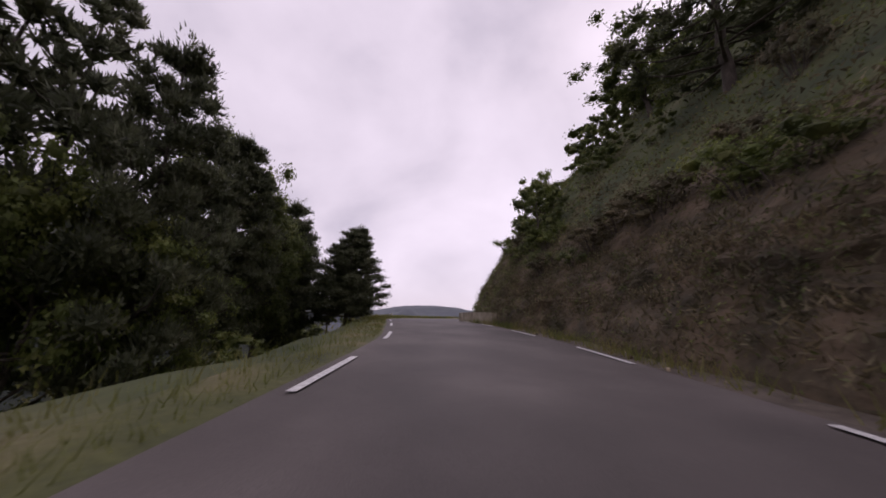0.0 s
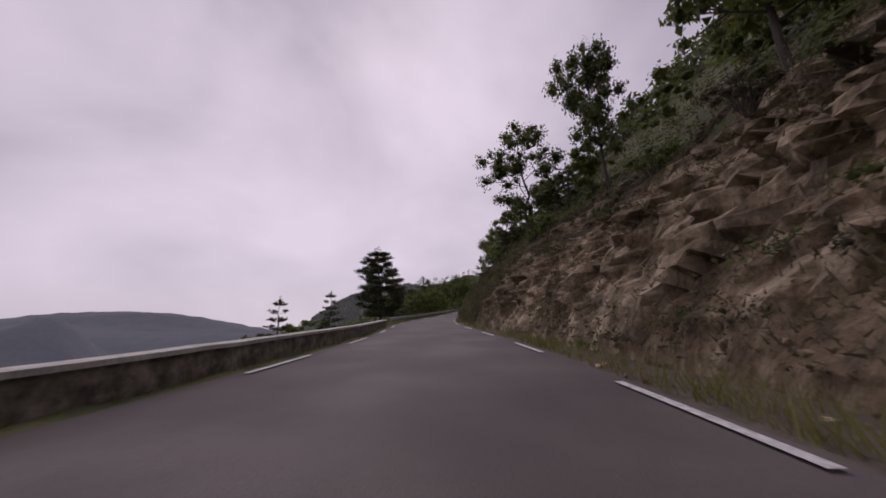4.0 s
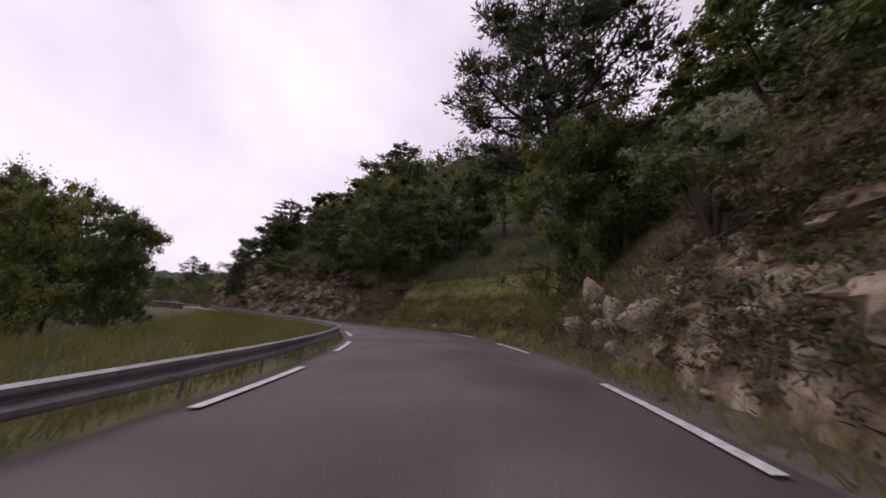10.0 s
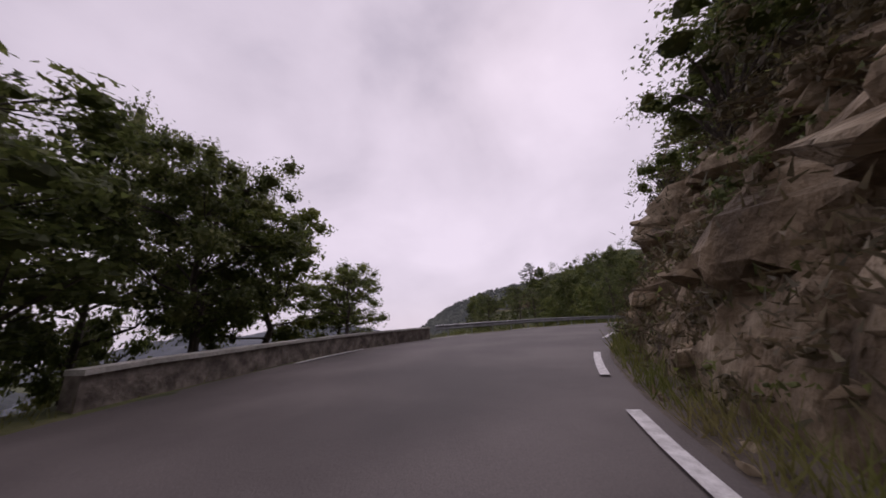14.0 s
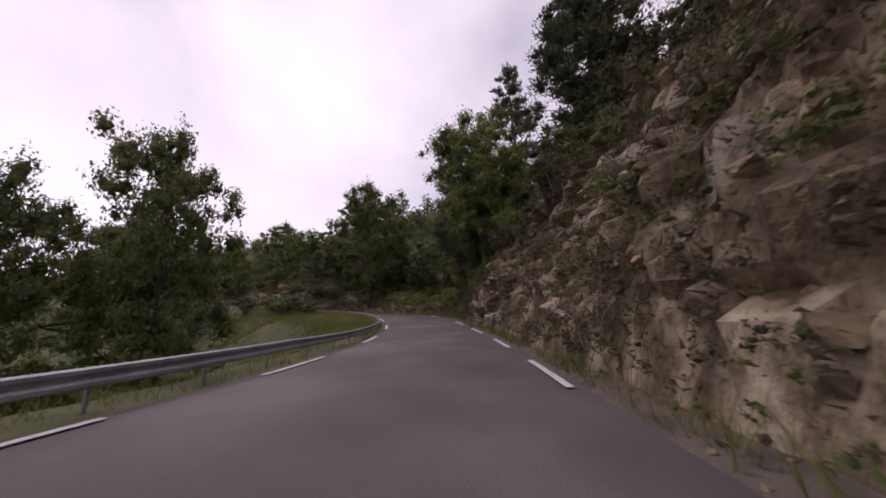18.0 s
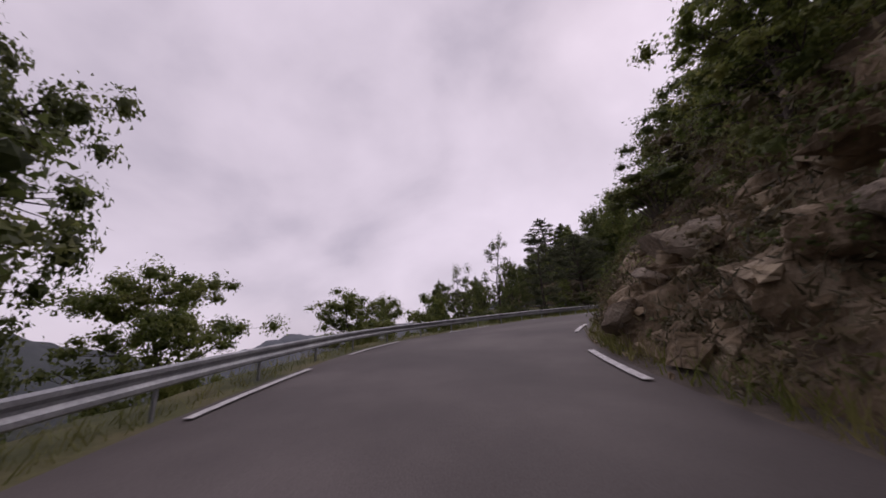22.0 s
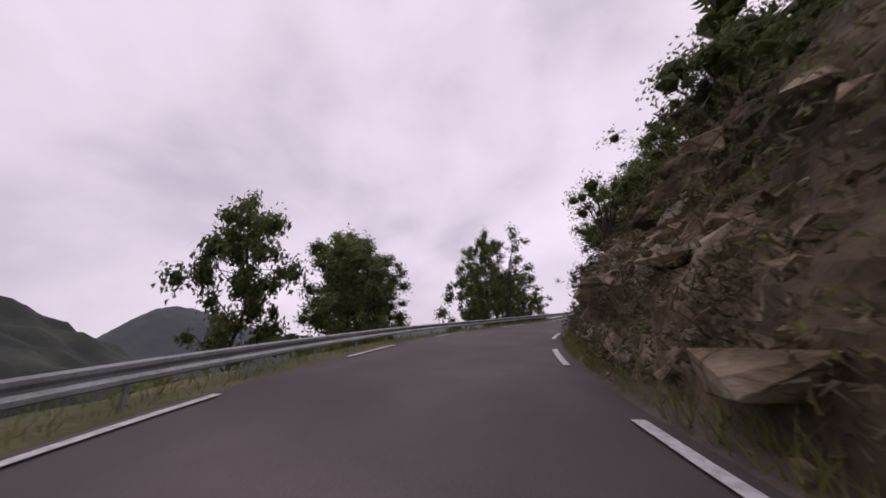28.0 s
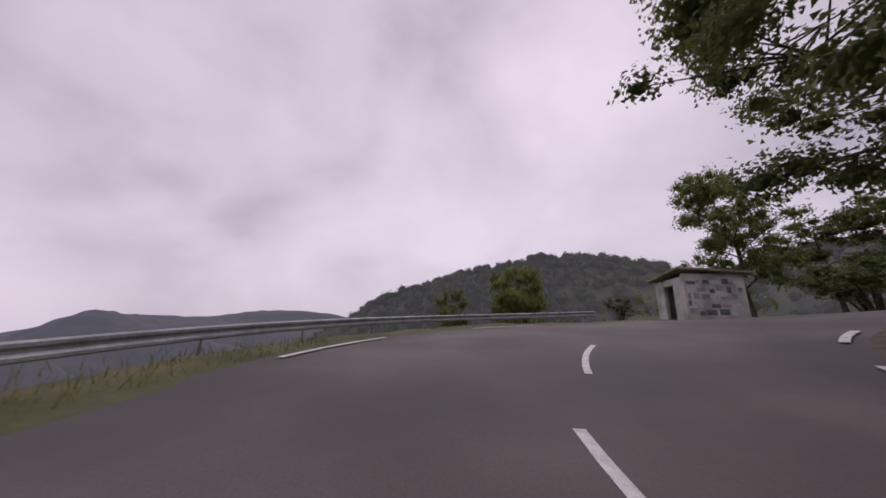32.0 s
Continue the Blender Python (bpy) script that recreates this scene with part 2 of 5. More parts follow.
# station, painted left edge, painted right edge, as offsets from the line
EDGES = [(-60, -2.4, 4.4), (13, -2.1, 4.7), (26, -3.6, 3.6), (39, -5.9, 2.1), (48, -7.1, 1.6), (57, -7.2, 2.2), (68, -5.0, 3.1),
         (90, -4.2, 2.4), (116, -4.3, 1.5), (137, -2.8, 2.5), (146, -2.9, 2.3), (156, -3.8, 1.8), (166, -4.3, 1.5), (176, -3.6, 2.2),
         (191, -1.9, 4.4), (197, -1.5, 5.6), (206, -1.6, 5.5)]
EDGES += [(216, -2.0, 3.1), (224, -3.2, 2.0), (232, -5.8, 1.3), (242, -7.6, 1.5), (269, -4.0, 2.1), (282, -5.4, 1.7), (294, -3.9, 2.2),
          (303, -2.8, 2.8), (311, -2.2, 4.2), (318, -1.8, 5.8), (328, -1.4, 6.5), (335, -2.1, 5.3), (342, -3.0, 2.8), (354, -5.8, 1.6), (365, -4.4, 1.7)]
EDGES += [(382, -3.6, 2.7), (394, -2.2, 5.2), (403, -2.15, 4.9), (411, -2.1, 4.6), (425, -2.8, 2.5), (440, -4.2, 1.8), (453, -4.0, 2.0), (470, -2.6, 2.1),
          (484, -2.1, 4.0), (488, -2.2, 5.4), (491, -2.2, 6.0), (494, -2.1, 6.2), (498, -3.0, 6.0), (502, -3.9, 6.1), (506, -4.3, 6.1), (512, -4.2, 6.0), (518, -2.6, 6.0), (524, -1.7, 6.0), (535, -1.5, 5.4), (570, -2.0, 4.0)]
_e = np.array(EDGES)
LEFT, RIGHT = np.interp(ST, _e[:, 0], _e[:, 1]), np.interp(ST, _e[:, 0], _e[:, 2])
for _ in range(5):
    LEFT[1:-1] = (LEFT[:-2] + 2 * LEFT[1:-1] + LEFT[2:]) / 4
    RIGHT[1:-1] = (RIGHT[:-2] + 2 * RIGHT[1:-1] + RIGHT[2:]) / 4

# station, height of the cut face, its depth, slope of the hill above it, gap between line and face
CUTS = [(-60, 4.0, 2.6, 1.15, 1.0), (25, 4.0, 2.6, 1.2, 1.0), (34, 8.5, 4.6, 1.2, 1.9), (48, 10.5, 5.2, 1.15, 1.9), (60, 9.0, 6.2, 1.05, 1.8), (85, 7.5, 6.5, 0.95, 1.3),
        (112, 6.0, 4.0, 0.95, 1.0), (150, 5.5, 3.4, 0.85, 1.0), (178, 5.0, 3.0, 0.8, 1.0), (190, 2.4, 3.0, 0.85, 1.2), (206, 2.8, 3.0, 0.85, 1.2),
        (216, 5.5, 3.6, 0.85, 1.0), (250, 6.0, 3.4, 0.9, 0.9), (266, 7.0, 3.4, 0.9, 0.9), (288, 8.0, 3.2, 0.9, 0.9), (300, 6.5, 2.8, 0.8, 0.8), (313, 2.0, 2.6, 0.65, 1.3), (332, 2.0, 2.6, 0.7, 1.3)]
CUTS += [(344, 3.6, 2.4, 0.95, 0.8), (366, 4.6, 3.2, 0.9, 0.8), (380, 4.0, 3.0, 0.6, 1.0), (388, 1.8, 2.4, 0.55, 1.0), (402, 2.0, 2.6, 0.6, 1.0),
         (412, 3.2, 2.6, 0.8, 1.0), (440, 5.0, 2.6, 0.9, 0.8), (462, 4.6, 2.8, 0.9, 1.0), (476, 2.4, 2.6, 0.8, 1.2), (488, 1.0, 3.0, 0.45, 1.4),
         (500, 0.9, 2.2, 0.30, 1.2), (536, 1.2, 2.4, 0.35, 1.2), (570, 2.0, 4.0, 0.45, 2.0)]
_c = np.array(CUTS)
CUT_H, CUT_W, CUT_UP, CUT_GAP = (np.interp(ST, _c[:, 0], _c[:, k]) for k in (1, 2, 3, 4))


# level ground beyond the valley edge: wide inside the left-hand bends
_f = np.array([(-60, 3.0), (30, 3.0), (45, 5.0), (60, 2.5), (172, 2.0), (188, 9.0), (206, 8.0), (216, 3.0), (296, 2.2), (312, 9.0), (330, 7.0), (340, 2.2),
               (378, 2.2), (390, 8.0), (404, 7.0), (418, 3.0), (440, 2.0), (508, 2.0), (518, 9.0), (526, 30.0), (570, 30.0)])
FLAT = np.interp(ST, _f[:, 0], _f[:, 1])


BEND, BEND_FROM = (145.6, 421.7), 545                                    # middle of the last bend


def at(s, off, up=0.0):
    """The place beside the road: s along it, off to the right of the line, up above its surface."""
    k = np.clip(s - ST[0], 0, len(ST) - 1.001)
    i, f = int(k), k - int(k)
    p, d = LINE[i] * (1 - f) + LINE[i + 1] * f, SIDE[i] * (1 - f) + SIDE[i + 1] * f
    return Vector((p[0] + d[0] * off, p[1] + d[1] * off, p[2] + up))


def val(table, s):
    return float(np.interp(s, ST, table))


def heading(s):
    k = int(np.clip(s - ST[0], 0, len(ST) - 1))
    return math.atan2(TAN[k, 1], TAN[k, 0])


def rough_land(x, y):
    return (noise.noise((x * 0.05, y * 0.05, 0.3)) * 1.6 + noise.noise((x * 0.17, y * 0.17, 4.0)) * 0.7)


def lie(x, y):
    """Nearest station and offset from the line of places x, y (arrays)."""
    st, off = np.empty(len(x), int), np.empty(len(x))
    for a in range(0, len(x), 4000):
        b = slice(a, a + 4000)
        d = (x[b, None] - LINE[None, ::2, 0]) ** 2 + (y[b, None] - LINE[None, ::2, 1]) ** 2
        j = d.argmin(1) * 2
        st[b] = j
        v = np.stack([x[b] - LINE[j, 0], y[b] - LINE[j, 1]], 1)
        side = (v * SIDE[j]).sum(1)
        off[b] = np.sign(side) * np.sqrt(d.min(1))
    return st, off


def land(x, y, sunk=True):
    """Height of the hillside at places x, y (arrays)."""
    x, y = np.asarray(x, float), np.asarray(y, float)
    j, off = lie(x, y)
    z = LINE[j, 2].copy()
    r, l = off - RIGHT[j], LEFT[j] - off
    # valley side: a verge, then a fall that eases towards the valley floor
    u = np.maximum(l - FLAT[j], 0)
    fall = np.where(u < 60, 0.62 * u - 0.0022 * u * u, 29.3 + (u - 60) * 0.33)
    fall = np.minimum(fall, 190)
    # hill side: behind the cut face the slope goes on up and eases at the top
    back = CUT_GAP[j] + CUT_W[j]
    v = np.maximum(r - back, 0)
    rise = CUT_H[j] + np.where(v < 45, CUT_UP[j] * v, CUT_UP[j] * 45 + (v - 45) * 0.22)
    near = np.hypot(x - BEND[0], y - BEND[1])                            # the ground inside the last bend stays low
    rise = np.minimum(rise, np.where((j > BEND_FROM) | (near < 20), 0.9 + np.maximum(near - 10, 0) * 0.55 + np.maximum(10 - v, 0) * 0.08, 1e3))
    z = np.where(l > 0, z - fall - 0.06, np.where(r > 0, z + np.where(r > back, rise, -0.4), z - 0.35))
    if sunk:
        z = np.where((r > back - 0.5) & (r < back + 0.5), z - 1.0, z)
    return z


def land_at(x, y):
    """Height of the ground at one place, with its swells."""
    j, off = lie(np.array([x]), np.array([y]))
    return float(land([x], [y], False)[0]) + rough_land(x, y) * min(1.0, max(0.0, (abs(float(off[0])) - 9) / 12))


def mesh(name, verts, faces, mat, smooth=False):
    me = bpy.data.meshes.new(name)
    me.from_pydata([tuple(v) for v in verts], [], faces)
    for m in (mat if isinstance(mat, (list, tuple)) else [mat]):
        me.materials.append(m)
    if smooth:
        me.polygons.foreach_set("use_smooth", [True] * len(me.polygons))
    me.update()
    return me


def part(name, me, parent, label="", m=None):
    ob = new(name, me)
    ob.parent = parent
    if m is not None:
        ob.matrix_basis = m
    if label:
        ob["label"] = label
    return ob


def grid_faces(rows, cols):
    return [(a * cols + b, a * cols + b + 1, (a + 1) * cols + b + 1, (a + 1) * cols + b) for a in range(rows - 1) for b in range(cols - 1)]


# ---------------------------------------------------------------- ground
def spread_out(lo, hi, step, far):
    inner = np.arange(lo, hi + step, step)
    steps = step * 1.35 ** np.arange(1, 40)
    reach = np.cumsum(steps)
    reach = reach[reach < far]
    return np.r_[lo - reach[::-1], inner, inner[-1] + reach]


gx, gy = spread_out(-70, 230, 2.0, 4200), spread_out(-70, 500, 2.0, 4200)
GX, GY = np.meshgrid(gx, gy)
gz = land(GX.ravel(), GY.ravel()).reshape(GX.shape)
_, _off = lie(GX.ravel(), GY.ravel())
_off = np.abs(_off).reshape(GX.shape)
for _ in range(3):
    sm = gz.copy()
    sm[1:-1, 1:-1] = (gz[:-2, 1:-1] + gz[2:, 1:-1] + gz[1:-1, :-2] + gz[1:-1, 2:] + 4 * gz[1:-1, 1:-1]) / 8
    gz = np.where(_off > 22, sm, gz)
bump_z = np.array([rough_land(a, b) for a, b in zip(GX.ravel(), GY.ravel())]).reshape(GX.shape)
gz += bump_z * np.clip((_off - 9) / 12, 0, 1)
ground = new("ground", mesh("ground", np.stack([GX.ravel(), GY.ravel(), gz.ravel()], 1), grid_faces(len(gy), len(gx)), FOREST_FLOOR, True))
tagged(ground, "wooded mountain slope of dark soil and undergrowth", "ground", kind="structure")

# ---------------------------------------------------------------- road
def ribbon(name, s0, s1, step, offsets, ups, mat, smooth=True, wobble=0.0):
    """A strip along the road. offsets and ups are functions of the station that give rows of equal length."""
    ss = np.arange(s0, s1 + step / 2, step)
    verts = []
    for s in ss:
        o, h = offsets(s), ups(s)
        for a, b in zip(o, h):
            w = wobble * noise.noise((s * 0.7, a * 0.9, 2.0)) * (b < -0.05 or abs(b) < 0.001 or b > 0.01) if wobble else 0
            verts.append(at(s, a, b + w))
    return mesh(name, verts, [f[::-1] for f in grid_faces(len(ss), len(offsets(s0)))], mat, smooth)


S_END = ST[-1] - 2
road = new("road", ribbon("road", -55, S_END, 1.0,
                          lambda s: np.linspace(val(LEFT, s) - 0.35, val(RIGHT, s) + 0.3, 7),
                          lambda s: np.array([-0.03, 0, 0.02, 0.03, 0.02, 0, -0.03]), ASPHALT))
tagged(road, "narrow grey asphalt mountain road with dashed white edge lines", "road", kind="structure")
verge = new("verge_left", ribbon("verge_left", -55, S_END, 1.0,
                                 lambda s: val(LEFT, s) - np.array([4.5, 3.2, 2.2, 1.4, 0.8, 0.3]),
                                 lambda s: np.array([-1.6, -0.75, -0.12, 0.0, 0.0, -0.035]), GRASS_SOIL, wobble=0.12))
tagged(verge, "strip of dry grass and gravel between road and drop", "verge", kind="structure")
verge_r = new("verge_right", ribbon("verge_right", -55, S_END, 1.0,
                                    lambda s: val(RIGHT, s) + np.array([0.25, 0.6, 1.0, 1.5]) * np.array([1, 1, 1, max(1.0, val(CUT_GAP, s))]),
                                    lambda s: np.array([-0.04, 0.0, 0.02, 0.12]), GRAVEL, wobble=0.1))
tagged(verge_r, "strip of gravel and weeds below the cut rock", "verge", kind="structure")

# dashes of the edge lines
def dash(s, side, length=3.0, width=0.16):
    base = LEFT if side < 0 else RIGHT
    n = 6
    verts, faces = [], []
    for k in range(n + 1):
        q = s + length * k / n
        for w in (-width / 2, width / 2):
            verts.append(at(q, val(base, q) + w, 0.012))
    faces = [(2 * k, 2 * k + 1, 2 * k + 3, 2 * k + 2) for k in range(n)]
    return mesh("edge_dash", verts, faces, PAINT)


def dash_starts(known, step=6.6):
    out = []
    for a, b in zip(known, known[1:]):
        n = max(1, round((b - a) / step))
        out += [a + (b - a) * k / n for k in range(n)]
    return out


for side, known in ((-1, [-40, 4.5, 39.5, 47.5, 64.0, 111.5, 141.0, 148.0, 168.5, 181.5, 193.0, 215.5, 228.5, 238, 274.0, 281.8, 288.0, 302, 328, 342, 352.0, 364.5,
                          377.5, 393.2, 411.5, 452.5, 467.7, 484.0, 491, 503, 550]),
                    (1, [-40, 7.8, 48.5, 60.0, 66.5, 115, 137.8, 146, 152.2, 165.5, 173, 187, 193.0, 206.5, 213, 227.0, 237.0, 272.2, 278.6, 286.0, 303.2, 312,
                         329.8, 341.0, 348.5, 363.2, 380.5, 390, 397.8, 411.3, 451.5, 470.5, 479.5, 486.8, 497, 545])):
    for s in dash_starts(known):
        part("edge_dash", dash(s, side), road)

# ---------------------------------------------------------------- cut face along the hill side
BARE = [(62, 100), (120, 184), (209, 247), (256, 308), (314, 334), (337, 356), (358, 404), (406, 434), (440, 470)]


def bareness(s):
    """1 where the cut shows bare rock, 0 where it is overgrown."""
    return max(0.0, max(min(1.0, (s - a) / 4, (b - s) / 4) for a, b in BARE))


def grass_bank(s):
    """1 where the bank is a grass slope with a little rock at its foot."""
    return max(0.0, max(min(1.0, (s - a) / 5, (b - s) / 5) for a, b in ((186, 209), (312, 331), (383, 405), (476, 500))))


def face_at(s, v):
    """A place on the worn cut face, v from 0 at its foot to 1 at its brow and on up the slope, and how rocky it is there."""
    h, w, g, e, up = val(CUT_H, s), val(CUT_W, s), val(CUT_GAP, s), val(RIGHT, s), val(CUT_UP, s)
    d = SIDE[int(np.clip(s - ST[0], 0, len(ST) - 1))]
    bare = bareness(s)
    if v <= 1:
        o, z = e + g + w * v**1.15, h * v**0.85
    else:
        o, z = e + g + w + (v - 1) * 8.0, h + (v - 1) * 8.0 * up + 0.25
    p = at(s, o, z)
    k = min(1.0, v * 4) * (1.0 if v <= 1 else 0.6)
    lump = noise.noise((p.x * 0.3, p.y * 0.3, p.z * 0.45)) * 0.9
    ledge = noise.noise((s * 0.06, 7.0, z * 1.5)) * 0.5
    rag = noise.noise((p.x * 2.1, p.y * 2.1, p.z * 2.6)) * (0.22 - 0.1 * bare)
    push, wear = lump * 0.8 + ledge * 0.3 + rag, 0.0
    if bare > 0:
        # jointed blocks with recessed seams, in two sizes, tilted along the bedding
        for size, deep, crack in ((0.8, 0.75, 0.42), (1.9, 0.28, 0.16)):
            q = Vector((p.x * size * 1.25 + rag * 0.8, p.y * size * 1.25, (p.z + 0.12 * s) * size * 0.85 + rag))
            far, cells = noise.voronoi(q)
            block = noise.cell(cells[0] * 7.3 + Vector((3.1, 1.7, 9.2)))
            bulge = min(1.0, (far[1] - far[0]) / 0.34)
            bulge = bulge * (2 - bulge)
            push += (crack - bulge * (crack + block * deep)) * bare
        wear = bare * (1.25 - v * 0.8) + 0.6 * noise.noise((p.x * 0.25, p.y * 0.25, p.z * 0.4)) - 0.8 * grass_bank(s) * max(0.0, v - 0.35)
    push *= k
    return Vector((p.x + d[0] * push, p.y + d[1] * push, p.z + lump * 0.3 * k)), wear


def face_mesh(s0, s1):
    step, cols = 0.22, 40
    ss = np.arange(s0, s1 + step / 2, step)
    verts, rock = [], []
    for s in ss:
        for c in range(cols):
            p, wear = face_at(s, c / (cols - 10))
            verts.append((p.x, p.y, p.z - (0.15 if c == 0 else 0)))
            rock.append(wear)
    faces = [f[::-1] for f in grid_faces(len(ss), cols)]
    me = mesh("rock_face", verts, faces, [BANK, ROCK, MEADOW])
    green = [grass_bank(s) > 0.5 for s in ss]
    me.polygons.foreach_set("material_index", [1 if rock[f[0]] > 0.42 else 2 if green[f[0] // cols] else 0 for f in faces])
    return me


rock_face = new("rock_face", face_mesh(-55, 497))
tagged(rock_face, "rough brown rock cutting with ledges and overgrown patches", "rock face", kind="structure")

# ---------------------------------------------------------------- plants
RNG = np.random.default_rng(7)


def tube(path, radii, sides=6):
    """Verts and faces of a tapered tube along a path."""
    verts, faces = [], []
    path = [Vector(p) for p in path]
    for k, (p, r) in enumerate(zip(path, radii)):
        d = (path[min(k + 1, len(path) - 1)] - path[max(k - 1, 0)]).normalized()
        a = d.orthogonal().normalized()
        b = d.cross(a)
        for n in range(sides):
            t = 2 * math.pi * n / sides
            verts.append(p + (a * math.cos(t) + b * math.sin(t)) * r)
    for k in range(len(path) - 1):
        for n in range(sides):
            m = (n + 1) % sides
            faces.append((k * sides + n, k * sides + m, (k + 1) * sides + m, (k + 1) * sides + n))
    return verts, faces


def ball(rng, m):
    """m places in a round cloud of radius about 1, thinner towards its edge."""
    q = rng.normal(size=(m, 3))
    return q / np.linalg.norm(q, axis=1)[:, None] * (rng.uniform(0, 1, m) ** 0.45)[:, None] * 1.9


class Heap:
    """Gathers verts and faces for one mesh."""

    def __init__(self):
        self.v, self.f = [], []

    def add(self, verts, faces):
        n = len(self.v)
        self.v += [tuple(p) for p in verts]
        self.f += [tuple(i + n for i in f) for f in faces]


def leaves(centres, size, rng, long=1.5, thin=1.0, simple=False, face=None):
    """One small pointed leaf at each centre; face: the ways that the leaves' upper sides look."""
    n = len(centres)
    if face is None:
        a = rng.normal(size=(n, 3))
        a /= np.linalg.norm(a, axis=1)[:, None]
        b = np.cross(a, rng.normal(size=(n, 3)))
    else:
        a = np.cross(face, rng.normal(size=(n, 3)))
        a /= np.linalg.norm(a, axis=1)[:, None] + 1e-9
        b = np.cross(a, face)
    b /= np.linalg.norm(b, axis=1)[:, None] + 1e-9
    c = np.cross(a, b)
    s = (size * rng.uniform(0.6, 1.3, n))[:, None]
    p = np.asarray(centres)
    tip, root = p + a * s * long * 0.5, p - a * s * long * 0.5
    l, r = p + b * s * 0.45 * thin + c * s * 0.15, p - b * s * 0.45 * thin + c * s * 0.15
    if not simple:
        v = np.stack([root, r, tip, l], 1).reshape(-1, 3)
        return v.tolist(), [(4 * k, 4 * k + 1, 4 * k + 2, 4 * k + 3) for k in range(n)]
    v = np.stack([root * 0.7 + l * 0.3, r, tip], 1).reshape(-1, 3)
    f = [(3 * k, 3 * k + 1, 3 * k + 2) for k in range(n)]
    return v.tolist(), f


def needles(centres, size, rng, way, wide=0.2):
    """One stiff tuft of needles at each centre, pointing along way."""
    n = len(centres)
    a = way / (np.linalg.norm(way, axis=1)[:, None] + 1e-9)
    b = np.cross(a, rng.normal(size=(n, 3)))
    b /= np.linalg.norm(b, axis=1)[:, None] + 1e-9
    s = (size * rng.uniform(0.6, 1.3, n))[:, None]
    p = np.asarray(centres)
    v = np.stack([p - b * s * wide, p + b * s * wide, p + a * s], 1).reshape(-1, 3)
    return v.tolist(), [(3 * k, 3 * k + 1, 3 * k + 2) for k in range(n)]


ICO_V = np.array([(0, 1, 1.62), (0, -1, 1.62), (0, 1, -1.62), (0, -1, -1.62), (1, 1.62, 0), (-1, 1.62, 0), (1, -1.62, 0), (-1, -1.62, 0),
                  (1.62, 0, 1), (1.62, 0, -1), (-1.62, 0, 1), (-1.62, 0, -1)]) / 1.9
ICO_F = [(0, 1, 8), (0, 8, 4), (0, 4, 5), (0, 5, 10), (0, 10, 1), (1, 10, 7), (1, 7, 6), (1, 6, 8), (8, 6, 9), (8, 9, 4),
         (4, 9, 2), (4, 2, 5), (5, 2, 11), (5, 11, 10), (10, 11, 7), (7, 11, 3), (7, 3, 6), (6, 3, 9), (9, 3, 2), (2, 3, 11)]


def twig_mass(spots, rng):
    """Ragged inner masses of a crown, around which its leaves stand: (centre, reach) each."""
    h = Heap()
    for c, r in spots:
        h.add(np.asarray(c) + ICO_V * np.asarray(r) * rng.uniform(0.6, 1.2, (12, 1)), ICO_F)
    return h.v, h.f


def tufts(spots, count, rng):
    """Leaf places over the outside of clumps (centre, reach), thinner underneath, and the way out of the clump at each."""
    area = np.array([r[0] * r[0] for _, r in spots])
    share = np.maximum(2, (count * area / area.sum()).astype(int))
    places, out = [], []
    for (c, r), m in zip(spots, share):
        q = rng.normal(size=(int(m * 1.25), 3))
        q /= np.linalg.norm(q, axis=1)[:, None]
        q = q[(q[:, 2] > -0.35) | (rng.random(len(q)) < 0.5)]
        lobes = 1 + 0.22 * np.sin(q @ rng.normal(size=3) * 5) + 0.12 * np.sin(q @ rng.normal(size=3) * 11)
        far = (0.5 + 0.75 * rng.random(len(q)) ** 1.1) * lobes
        places.append(np.asarray(c) + q * far[:, None] * np.asarray(r))
        out.append(q)
    return np.vstack(places), np.vstack(out)


def join(*pairs):
    h = Heap()
    for v, f in pairs:
        h.add(v, f)
    return h.v, h.f


